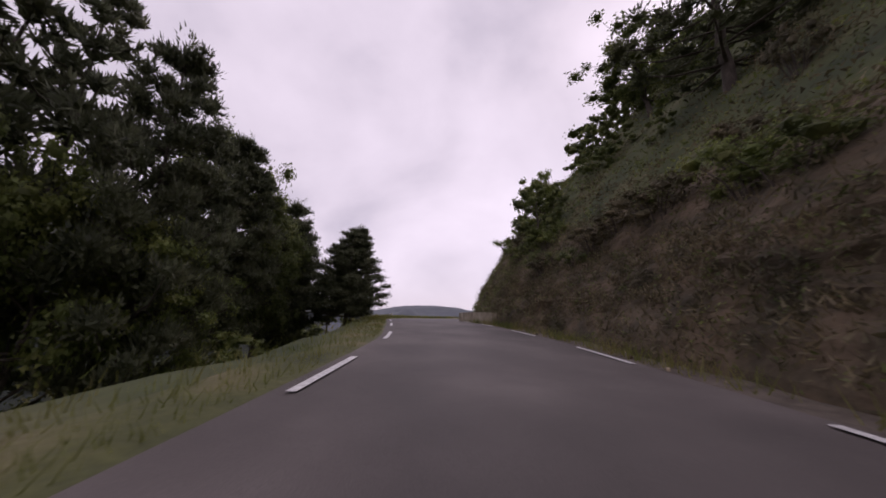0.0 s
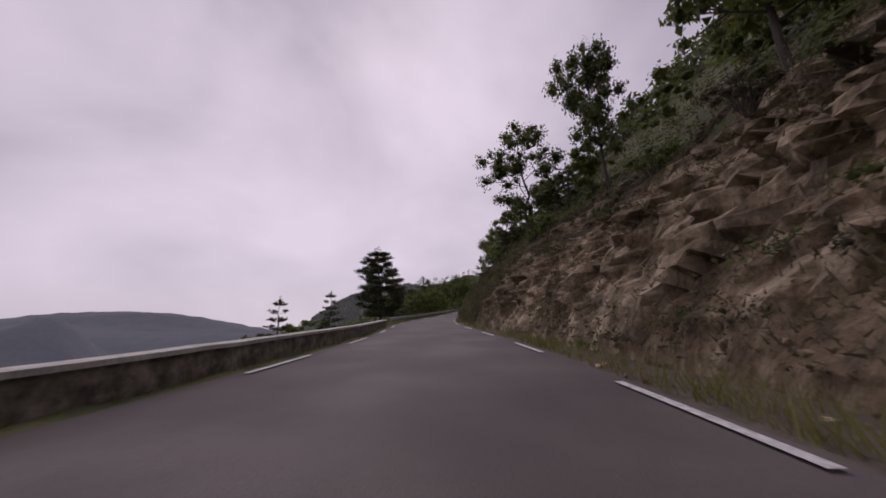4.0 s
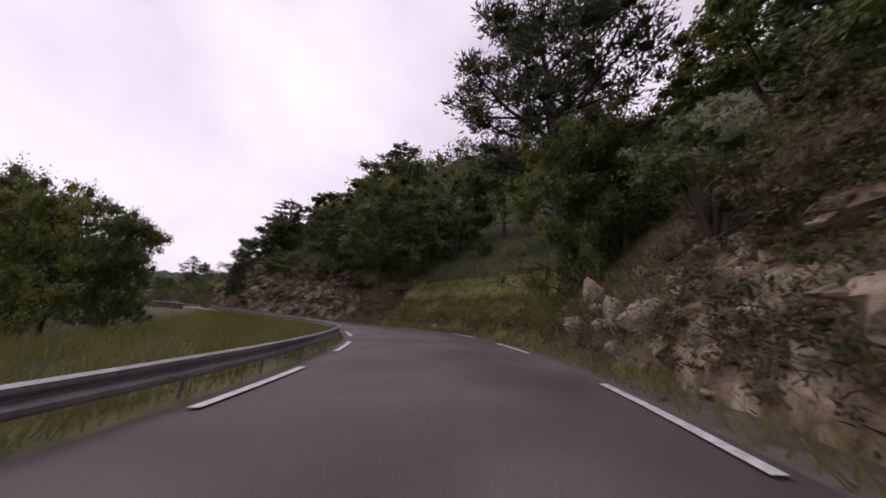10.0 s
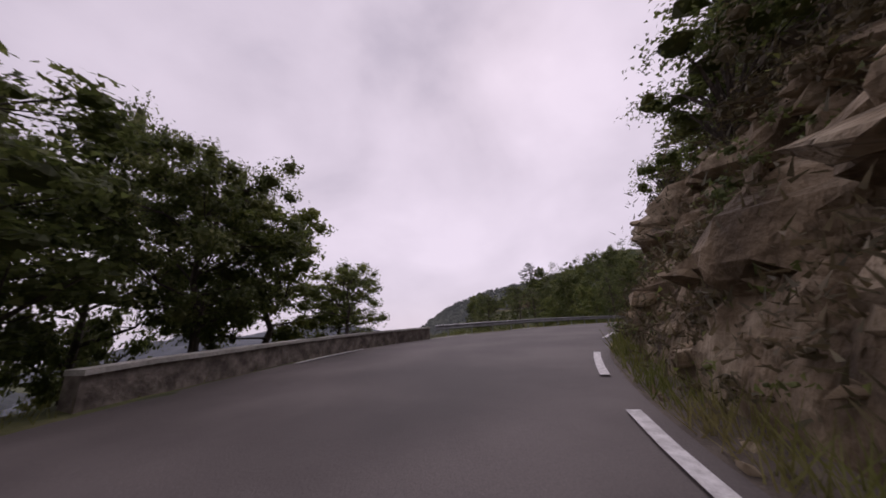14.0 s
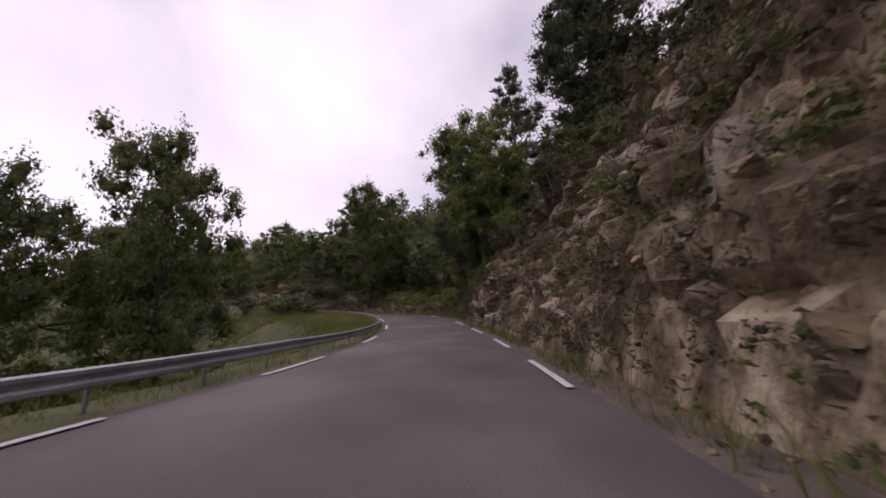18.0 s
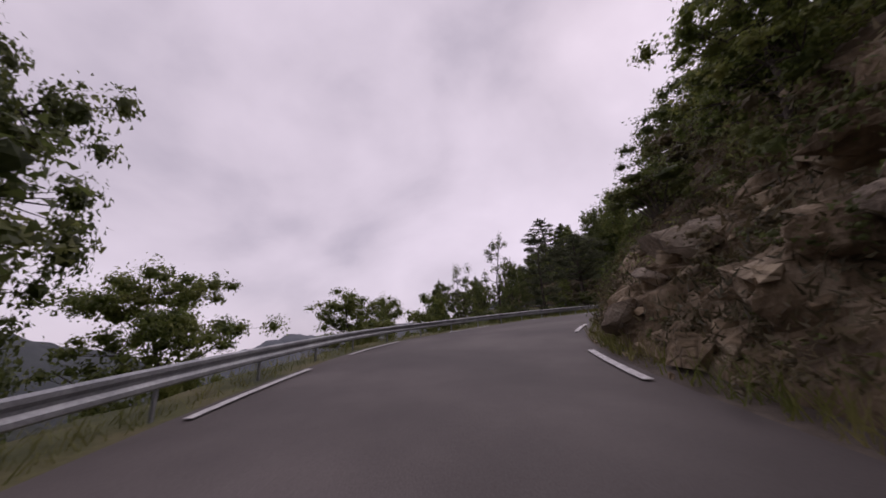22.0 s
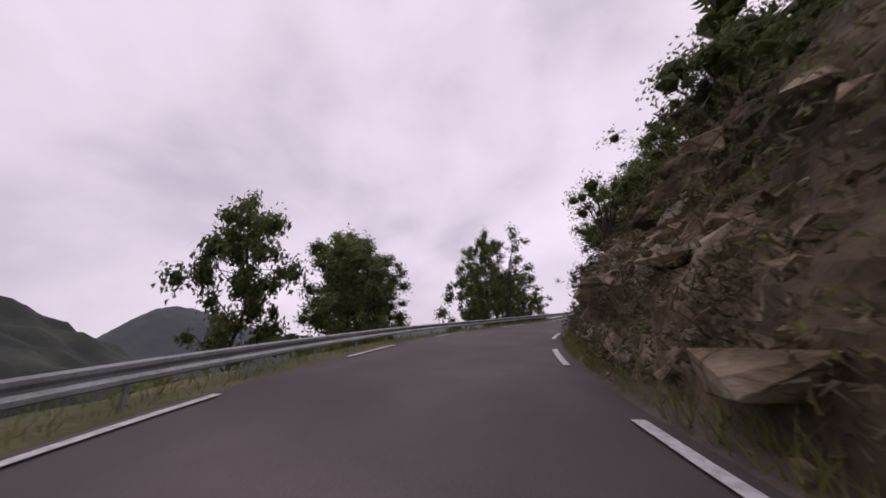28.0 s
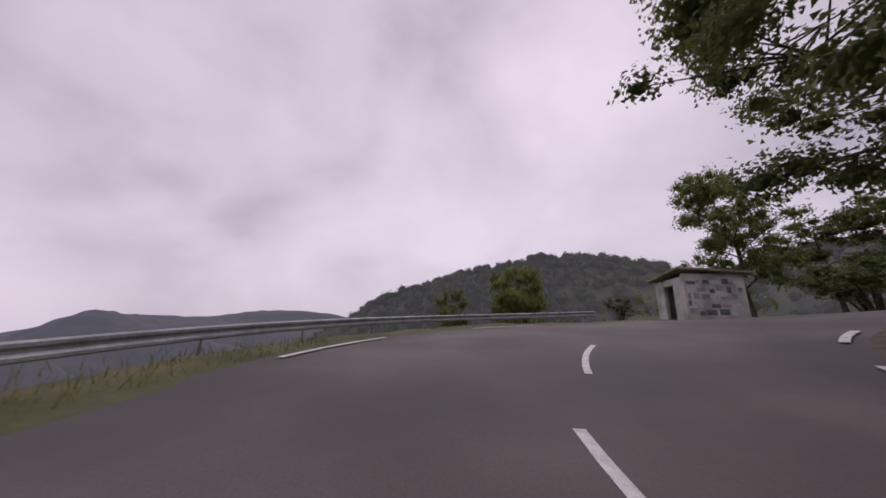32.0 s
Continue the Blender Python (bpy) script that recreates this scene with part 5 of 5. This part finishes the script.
# ---------------------------------------------------------------- guard rails
def rail_beam(points, top=0.72):
    """A steel W-beam swept through points that lie on the road's surface, with its face to the road."""
    prof = [(0.0, 0.0), (0.045, -0.03), (0.045, -0.085), (0.0, -0.135), (0.0, -0.175), (0.045, -0.225), (0.045, -0.28), (0.0, -0.31)]
    prof = prof + [(a - 0.012, b) for a, b in prof[::-1]]
    verts, faces, n = [], [], len(prof)
    for k, p in enumerate(points):
        d = (points[min(k + 1, len(points) - 1)] - points[max(k - 1, 0)])
        side = Vector((d.y, -d.x, 0)).normalized()
        for a, b in prof:
            verts.append(p + side * a + Vector((0, 0, top + b)))
    for k in range(len(points) - 1):
        for c in range(n):
            e = (c + 1) % n
            faces.append((k * n + c, (k + 1) * n + c, (k + 1) * n + e, k * n + e))
    faces += [tuple(range(n))[::-1], tuple((len(points) - 1) * n + c for c in range(n))]
    return mesh("beam", verts, faces, STEEL)


POST = box_mesh("post", (-0.06, -0.03, -0.75), (-0.015, 0.03, 0.66), STEEL, 0.006)


def rail_section(pts, label="galvanised steel guard rail section on short posts"):
    ob = new("guard_rail")
    ob.location = pts[0]
    inv = Matrix.Translation(-pts[0])
    me = rail_beam(pts)
    me.transform(inv)
    part("beam", me, ob)
    for k in (len(pts) // 4, 3 * len(pts) // 4):
        d = pts[k + 1] - pts[k - 1]
        part("post", POST, ob, m=inv @ Matrix.Translation(pts[k]) @ Matrix.Rotation(math.atan2(d.y, d.x) - math.pi / 2, 4, "Z"))
    return tagged(ob, label, "guard rail", "guard rail along the valley side")


# how far the rail sinks where the road is banked
_dip = np.array([(150, 0), (185, 0.2), (215, 0.2), (222, 0), (290, 0.05), (300, 0.24), (330, 0.27), (342, 0), (370, 0.1), (385, 0.26), (412, 0.22),
                 (425, 0.05), (465, 0.1), (480, 0.24), (500, 0.2), (515, 0.1)])


def rail_gap(s):
    return float(np.interp(s, (485, 493, 501, 509, 516), (0.56, 1.3, 2.3, 2.2, 1.2)))


def rail_run(s0, s1):
    s = s0
    while s < s1 - 0.5:
        e = min(s + 4.0, s1)
        rail_section([at(q, val(LEFT, q) - rail_gap(q), -float(np.interp(q, _dip[:, 0], _dip[:, 1]))) for q in np.linspace(s, e, 9)])
        s = e


rail_run(101, 219)
rail_run(246, 516)

# rail of the road's next turn, higher up the slope
_hi = [Vector((167.0, 340.6, 27.4)), Vector((171.2, 338.1, 28.2)), Vector((175.5, 335.4, 29.0)), Vector((180.0, 332.0, 29.9))]
for a, b in zip(_hi, _hi[1:]):
    pts = [a.lerp(b, k / 8) for k in range(9)]
    rail_section(pts, "steel guard rail of the road above on a grassy bank")

# ---------------------------------------------------------------- walls
def wall_run(name, s0, s1, off, height, thick, mat, label, category, coping=None, top_fall=0.0):
    """A low wall along the road: courses of stones as parts, or plain concrete."""
    ob = new(name)
    o = at(s0, off(s0))
    ob.location = o
    n = max(4, int((s1 - s0) / 0.8))
    ss = np.linspace(s0, s1, n)

    def slab(nm, lo, hi, t0, t1, m):
        verts, faces = [], []
        for s in ss:
            for a, b in ((t0, lo), (t0, hi), (t1, hi), (t1, lo)):
                verts.append(at(s, off(s) + a, b) - o + Vector((0, 0, noise.noise((s, b, a)) * 0.02)))
        for k in range(n - 1):
            for c in range(4):
                faces.append((4 * k + c, 4 * k + (c + 1) % 4, 4 * k + 4 + (c + 1) % 4, 4 * k + 4 + c))
        faces += [(3, 2, 1, 0), tuple(4 * (n - 1) + c for c in range(4))]
        part(nm, mesh(nm, verts, faces, m), ob)

    slab("wall_body", -0.4, height, 0, thick, mat)
    if coping:
        slab("coping", height, height + 0.09, -0.05, thick + 0.05, coping)
    return tagged(ob, label, category)


PALE = material("pale_coping", [(0.36, 0.35, 0.31), (0.52, 0.50, 0.45)], 2.0, 0.85, 0.4, 18.0)
RUBBLE_WALL = material("rubble_masonry", [(0.09, 0.075, 0.062), (0.17, 0.145, 0.12), (0.27, 0.235, 0.20)], 3.2, 0.95, 1.0, 9.0, coords="Position")
wall_run("parapet", 61.5, 99.5, lambda s: val(LEFT, s) - 0.75 - 0.3 * min(1, max(0, (s - 64) / 8)), 0.55, 0.4, RUBBLE_WALL, "low rubble stone parapet with a pale coping above the drop", "parapet", PALE)
wall_run("parapet", 221.5, 226.5, lambda s: val(LEFT, s) - 1.5, 0.45, 0.4, RUBBLE_WALL, "short low stone parapet with a pale coping", "parapet", PALE)
wall_run("parapet", 228.6, 232.8, lambda s: val(LEFT, s) - 0.95, 0.6, 0.45, RUBBLE_WALL, "short dark stone parapet block beside the road", "parapet", PALE)
wall_run("parapet", 234.2, 245.5, lambda s: val(LEFT, s) - 0.85, 0.55, 0.4, RUBBLE_WALL, "low stone parapet along the bend", "parapet", PALE)
retaining = wall_run("retaining_wall", 24.0, 62.2, lambda s: val(RIGHT, s) + 0.2 + 0.95 * abs(s - 38) / 24, 0.95, 0.35, CONCRETE,
                     "stained pale concrete retaining wall with worn dark daubs", "retaining wall")
DAUB = material("dark_daub", [(0.08, 0.07, 0.06), (0.20, 0.18, 0.15)], 6.0, 0.9, 0.1, 30.0)
PATCH = material("pale_patch", [(0.42, 0.41, 0.38), (0.52, 0.51, 0.48)], 4.0, 0.9, 0.1, 30.0)
_o = Vector(retaining.location)
for s, z, w, h, m in ((56.2, 0.62, 0.10, 0.46, DAUB), (56.7, 0.66, 0.09, 0.40, DAUB), (57.4, 0.60, 0.30, 0.10, DAUB), (58.2, 0.62, 0.10, 0.44, DAUB),
                      (58.8, 0.62, 0.34, 0.09, DAUB), (59.4, 0.60, 0.12, 0.46, DAUB), (60.0, 0.66, 0.10, 0.40, DAUB), (48.0, 0.38, 0.9, 0.36, PATCH), (53.0, 0.6, 0.12, 0.5, DAUB)):
    pts = [at(s + a, val(RIGHT, s + a) + 0.195 + 0.95 * (s + a - 38) / 24, z + b) - _o for a, b in ((-w / 2, -h / 2), (w / 2, -h / 2), (w / 2, h / 2), (-w / 2, h / 2))]
    back = [p + Vector((*SIDE[int(s - ST[0])] * 0.02, 0)) for p in pts]
    part("daub", mesh("daub", pts + back, [(0, 1, 2, 3), (7, 6, 5, 4), (0, 4, 5, 1), (1, 5, 6, 2), (2, 6, 7, 3), (3, 7, 4, 0)], m), retaining)

gutter = new("concrete_gutter")
gutter.location = at(112, val(RIGHT, 112))
_g = Vector(gutter.location)
for k in range(9):
    ss = np.linspace(111.5 + k * 2.2, 113.6 + k * 2.2, 4)
    prof = ((0.32, -0.05), (0.32, 0.05), (0.55, 0.0), (0.8, 0.1), (0.95, 0.1), (0.95, -0.05))
    v = [at(s, val(RIGHT, s) + a, b) - _g for s in ss for a, b in prof]
    f = [(6 * a + b, 6 * a + (b + 1) % 6, 6 * a + 6 + (b + 1) % 6, 6 * a + 6 + b) for a in range(3) for b in range(6)] + [(5, 4, 3, 2, 1, 0), (18, 19, 20, 21, 22, 23)]
    part("gutter_slab", mesh("gutter_slab", v, f, CONCRETE), gutter)
tagged(gutter, "pale concrete gutter at the foot of the cutting", "gutter")

# marker stone beside the road and a few small things
marker = new("marker_stone", box_mesh("marker_stone", (-0.2, -0.14, -0.3), (0.2, 0.14, 0.62), PALE, 0.06))
marker.location = at(43.0, val(LEFT, 43.0) - 2.2)
tagged(marker, "short pale marker stone at the road's edge", "marker stone")
marker2 = new("marker_stone", box_mesh("marker_stone", (-0.1, -0.1, -0.2), (0.1, 0.1, 0.5), PALE, 0.04))
marker2.location = at(199.5, val(RIGHT, 199.5) + 0.9)
tagged(marker2, "small white marker stone at the foot of the grassy bank", "marker stone")

# ---------------------------------------------------------------- hut at the bend
def hut():
    ob = new("roadside_hut")
    pl = material("weathered_render", [(0.30, 0.29, 0.26), (0.45, 0.44, 0.40), (0.56, 0.55, 0.51)], 1.2, 0.9, 0.4, 16.0)
    dark = material("dark_doorway", [(0.02, 0.02, 0.02), (0.045, 0.04, 0.035)], 2.0, 0.8, 0.1, 20.0)
    w, d, h, t = 2.9, 3.0, 2.15, 0.22
    part("front_wall", box_mesh("front_wall", (-w / 2, -d / 2, -0.6), (w / 2, -d / 2 + t, h + 0.25), pl, 0.02), ob)
    part("back_wall", box_mesh("back_wall", (-w / 2, d / 2 - t, -0.6), (w / 2, d / 2, h), pl, 0.02), ob)
    part("side_wall", box_mesh("side_wall", (w / 2 - t, -d / 2 + t, -0.6), (w / 2, d / 2 - t, h + 0.1), pl, 0.02), ob)
    part("side_wall", box_mesh("side_wall", (-w / 2, -d / 2 + t, -0.6), (-w / 2 + t, -0.45, h + 0.1), pl, 0.02), ob)
    part("side_wall", box_mesh("side_wall", (-w / 2, 0.55, -0.6), (-w / 2 + t, d / 2 - t, h + 0.1), pl, 0.02), ob)
    part("lintel", box_mesh("lintel", (-w / 2, -0.45, 1.85), (-w / 2 + t, 0.55, h + 0.1), pl, 0.02), ob)
    part("floor_slab", box_mesh("floor_slab", (-w / 2 + t, -d / 2 + t, -0.3), (w / 2 - t, d / 2 - t, 0.0), dark, 0.01), ob)
    roof = box_mesh("roof", (-w / 2 - 0.35, -d / 2 - 0.3, 0), (w / 2 + 0.35, d / 2 + 0.3, 0.13), CONCRETE, 0.02)
    part("roof", roof, ob, m=Matrix.Translation((0, 0, h + 0.18)) @ Matrix.Rotation(radians(-5), 4, "X") @ Matrix.Rotation(radians(4), 4, "Y"))
    rng = np.random.default_rng(5)
    tones = [material("faded_spray_" + n, [c, tuple(q * 1.5 for q in c)], 5.0, 0.9, 0.0, 20.0)
             for n, c in (("violet", (0.22, 0.19, 0.24)), ("black", (0.10, 0.10, 0.11)), ("rose", (0.29, 0.23, 0.24)), ("pale", (0.40, 0.40, 0.41)))]
    for row in range(5):
        x = -w / 2 + 0.12
        while x < w / 2 - 0.35:
            bw, bh = rng.uniform(0.12, 0.5), rng.uniform(0.12, 0.36)
            z = 0.2 + row * 0.4 + rng.uniform(-0.06, 0.06)
            part("paint_bar", box_mesh("paint_bar", (x, -d / 2 - 0.006, z), (min(x + bw, w / 2 - 0.05), -d / 2 + 0.004, z + bh), tones[int(rng.integers(4))], 0.002), ob)
            x += bw + rng.uniform(0.03, 0.14)
    return tagged(ob, "small flat-roofed rendered hut with faded paint bars at the bend", "hut")


h_ob = hut()
h_ob.matrix_basis = Matrix.Translation((149.0, 436.7, 23.45)) @ Matrix.Rotation(radians(-12), 4, "Z")

# white line in the middle of the widening bend
for s0, s1, mid in ((486.8, 489.6, 1.15), (491.3, 494.6, 1.5), (497.2, 501.0, 1.25), (503.5, 507.0, 1.8)):
    ss = np.linspace(s0, s1, 7)
    v = [at(s, mid + w, 0.034) for s in ss for w in (-0.06, 0.06)]
    part("centre_dash", mesh("centre_dash", v, [(2 * k, 2 * k + 1, 2 * k + 3, 2 * k + 2) for k in range(6)], PAINT), road)

# pale bare ledge that hangs, bent, from the bank
bm = bmesh.new()
for lump in (((0, 0, 0.3), (0.45, -0.1, -0.45), (0.85, 0, 0.1), (0.9, 0.1, 0.7), (0.55, -0.05, 0.95), (0.1, 0, 0.55), (0.4, 0.6, 0.2), (0.7, 0.7, 0.6)),
             ((0.5, 0, 0.75), (0.95, 0.05, 0.6), (1.0, 0, 1.5), (0.7, -0.05, 1.95), (0.55, 0, 1.3), (0.8, 0.6, 1.2), (0.85, 0.7, 1.8)),
             ((0.7, -0.05, 1.95), (0.95, 0, 1.55), (2.1, 0.15, 1.82), (2.8, 0.35, 1.95), (1.6, 0, 2.04), (1.2, 0.8, 1.9), (2.4, 0.9, 1.95))):
    made = [bm.verts.new(q) for q in lump]
    bmesh.ops.convex_hull(bm, input=made)
    bmesh.ops.delete(bm, geom=[v for v in made if not v.link_faces], context="VERTS")
bmesh.ops.bevel(bm, geom=bm.edges[:], offset=0.035, segments=1, affect="EDGES")
me = bpy.data.meshes.new("rock_slab")
bm.to_mesh(me)
bm.free()
me.materials.append(material("pale_rock", [(0.30, 0.245, 0.18), (0.48, 0.41, 0.32)], 1.6, 0.9, 0.6, 12.0))
slab = new("rock_slab", me)
slab.matrix_basis = Matrix.Translation((150.8, 296.95, 17.9)) @ Matrix.Rotation(radians(-57), 4, "Z")
tagged(slab, "pale bare rock ledge jutting bent from the bank", "rock")

# ---------------------------------------------------------------- far hills
def hill_top(centre, size, height, seed, rough, x, y):
    u, v = (x - centre[0]) / size[0], (y - centre[1]) / size[1]
    q = max(0.0, 1 - u * u) * max(0.0, 1 - v * v)
    z = height * q**1.3 * (1 + rough * noise.noise((u * 2.0 + seed, v * 2.0, 0)))
    return centre[2] + z + min(1, q * 4) * (noise.noise((x * 0.03, y * 0.03, seed)) * height * 0.05 + noise.noise((x * 0.16, y * 0.16, seed)) * 3.0)


def hill(name, centre, size, height, seed, label, res=46, rough=0.35, mat=HILL):
    """A wooded hill: a smooth swell with a knobbly, tree-like crest."""
    verts = []
    for a in range(res + 1):
        for b in range(res + 1):
            x, y = centre[0] + (a / res * 2 - 1) * size[0], centre[1] + (b / res * 2 - 1) * size[1]
            verts.append((x, y, hill_top(centre, size, height, seed, rough, x, y)))
    return tagged(new(name, mesh(name, verts, grid_faces(res + 1, res + 1), mat, True)), label, "hill", kind="structure")


def haze_glow(name, colours, glow, strength):
    """Distant woods with the valley's haze put into the surface as a weak glow."""
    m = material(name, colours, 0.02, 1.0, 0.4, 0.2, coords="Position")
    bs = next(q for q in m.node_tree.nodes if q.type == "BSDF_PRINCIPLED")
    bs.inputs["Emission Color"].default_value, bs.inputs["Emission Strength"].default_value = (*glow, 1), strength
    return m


# painted haze: bluish emission lifts these surfaces, strongest on the far ridges
HAZE_FAR = haze_glow("haze_glow_far_ridge", [(0.03, 0.036, 0.04), (0.045, 0.05, 0.05)], (0.80, 0.84, 1.0), 0.075)
HAZE_NEAR = haze_glow("haze_glow_mountain_wood", [(0.026, 0.034, 0.024), (0.046, 0.054, 0.034), (0.070, 0.076, 0.046)], (0.88, 0.92, 0.95), 0.045)
HAZE_DARK = haze_glow("haze_glow_dark_ridge", [(0.014, 0.019, 0.017), (0.022, 0.028, 0.022)], (0.80, 0.84, 1.0), 0.04)
hill("backdrop_mountain", (212, 615, -20), (188, 150), 85, 2.0, "wooded mountain beyond the bend, pale with painted haze", 110, 0.12, HAZE_NEAR)
hill("backdrop_mountain_east", (345, 560, -20), (160, 150), 90, 5.0, "wooded mountain flank behind the hut, pale with painted haze", 80, 0.12, HAZE_NEAR)
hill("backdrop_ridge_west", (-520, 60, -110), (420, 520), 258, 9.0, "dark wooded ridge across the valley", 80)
hill("backdrop_ridge_far", (-900, 2300, -160), (1500, 600), 200, 11.0, "far mountain ridge, blue-grey with painted haze", 60, 0.35, HAZE_FAR)
hill("backdrop_ridge_valley", (-286, 690, -130), (150, 170), 134, 21.0, "wooded ridge down the valley, blue-grey with painted haze", 60, 0.15, HAZE_FAR)
hill("backdrop_hill_far", (-700, 1300, -160), (420, 330), 170, 15.0, "far wooded hill in the valley, blue-grey with painted haze", 60, 0.35, HAZE_FAR)
hill("backdrop_ridge_northwest", (-1500, 800, -210), (700, 520), 300, 27.0, "dark ridge far across the valley, with faint painted haze", 60, 0.2, HAZE_DARK)

# tree crowns over the mountain beyond the bend
rng = np.random.default_rng(61)
cs, out, cores = [], [], []
for k in range(3000):
    centre, size, high, seed = (((212, 615, -20), (188, 150), 85, 2.0), ((345, 560, -20), (160, 150), 90, 5.0))[k % 3 == 2]
    x, y = centre[0] + rng.uniform(-0.95, 0.6) * size[0], centre[1] - rng.uniform(0.0, 0.97) * size[1]
    r = rng.uniform(1.6, 3.6)
    p = np.array([x, y, hill_top(centre, size, high, seed, 0.12, x, y) + r * 0.6])
    cores.append((p, np.array([r, r, r * 1.1]) * 0.85))
    q = rng.normal(size=(22, 3))
    q /= np.linalg.norm(q, axis=1)[:, None]
    q[:, 2] = np.abs(q[:, 2])
    cs.append(p + q * r)
    out.append(q)
# these crowns share the mountain's painted haze glow
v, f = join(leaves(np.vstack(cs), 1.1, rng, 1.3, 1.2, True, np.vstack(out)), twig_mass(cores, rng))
tagged(new("mountain_wood", mesh("mountain_wood", v, f, HAZE_NEAR)), "green wood over the mountain beyond the bend, pale with painted haze", "wood", kind="stuff")
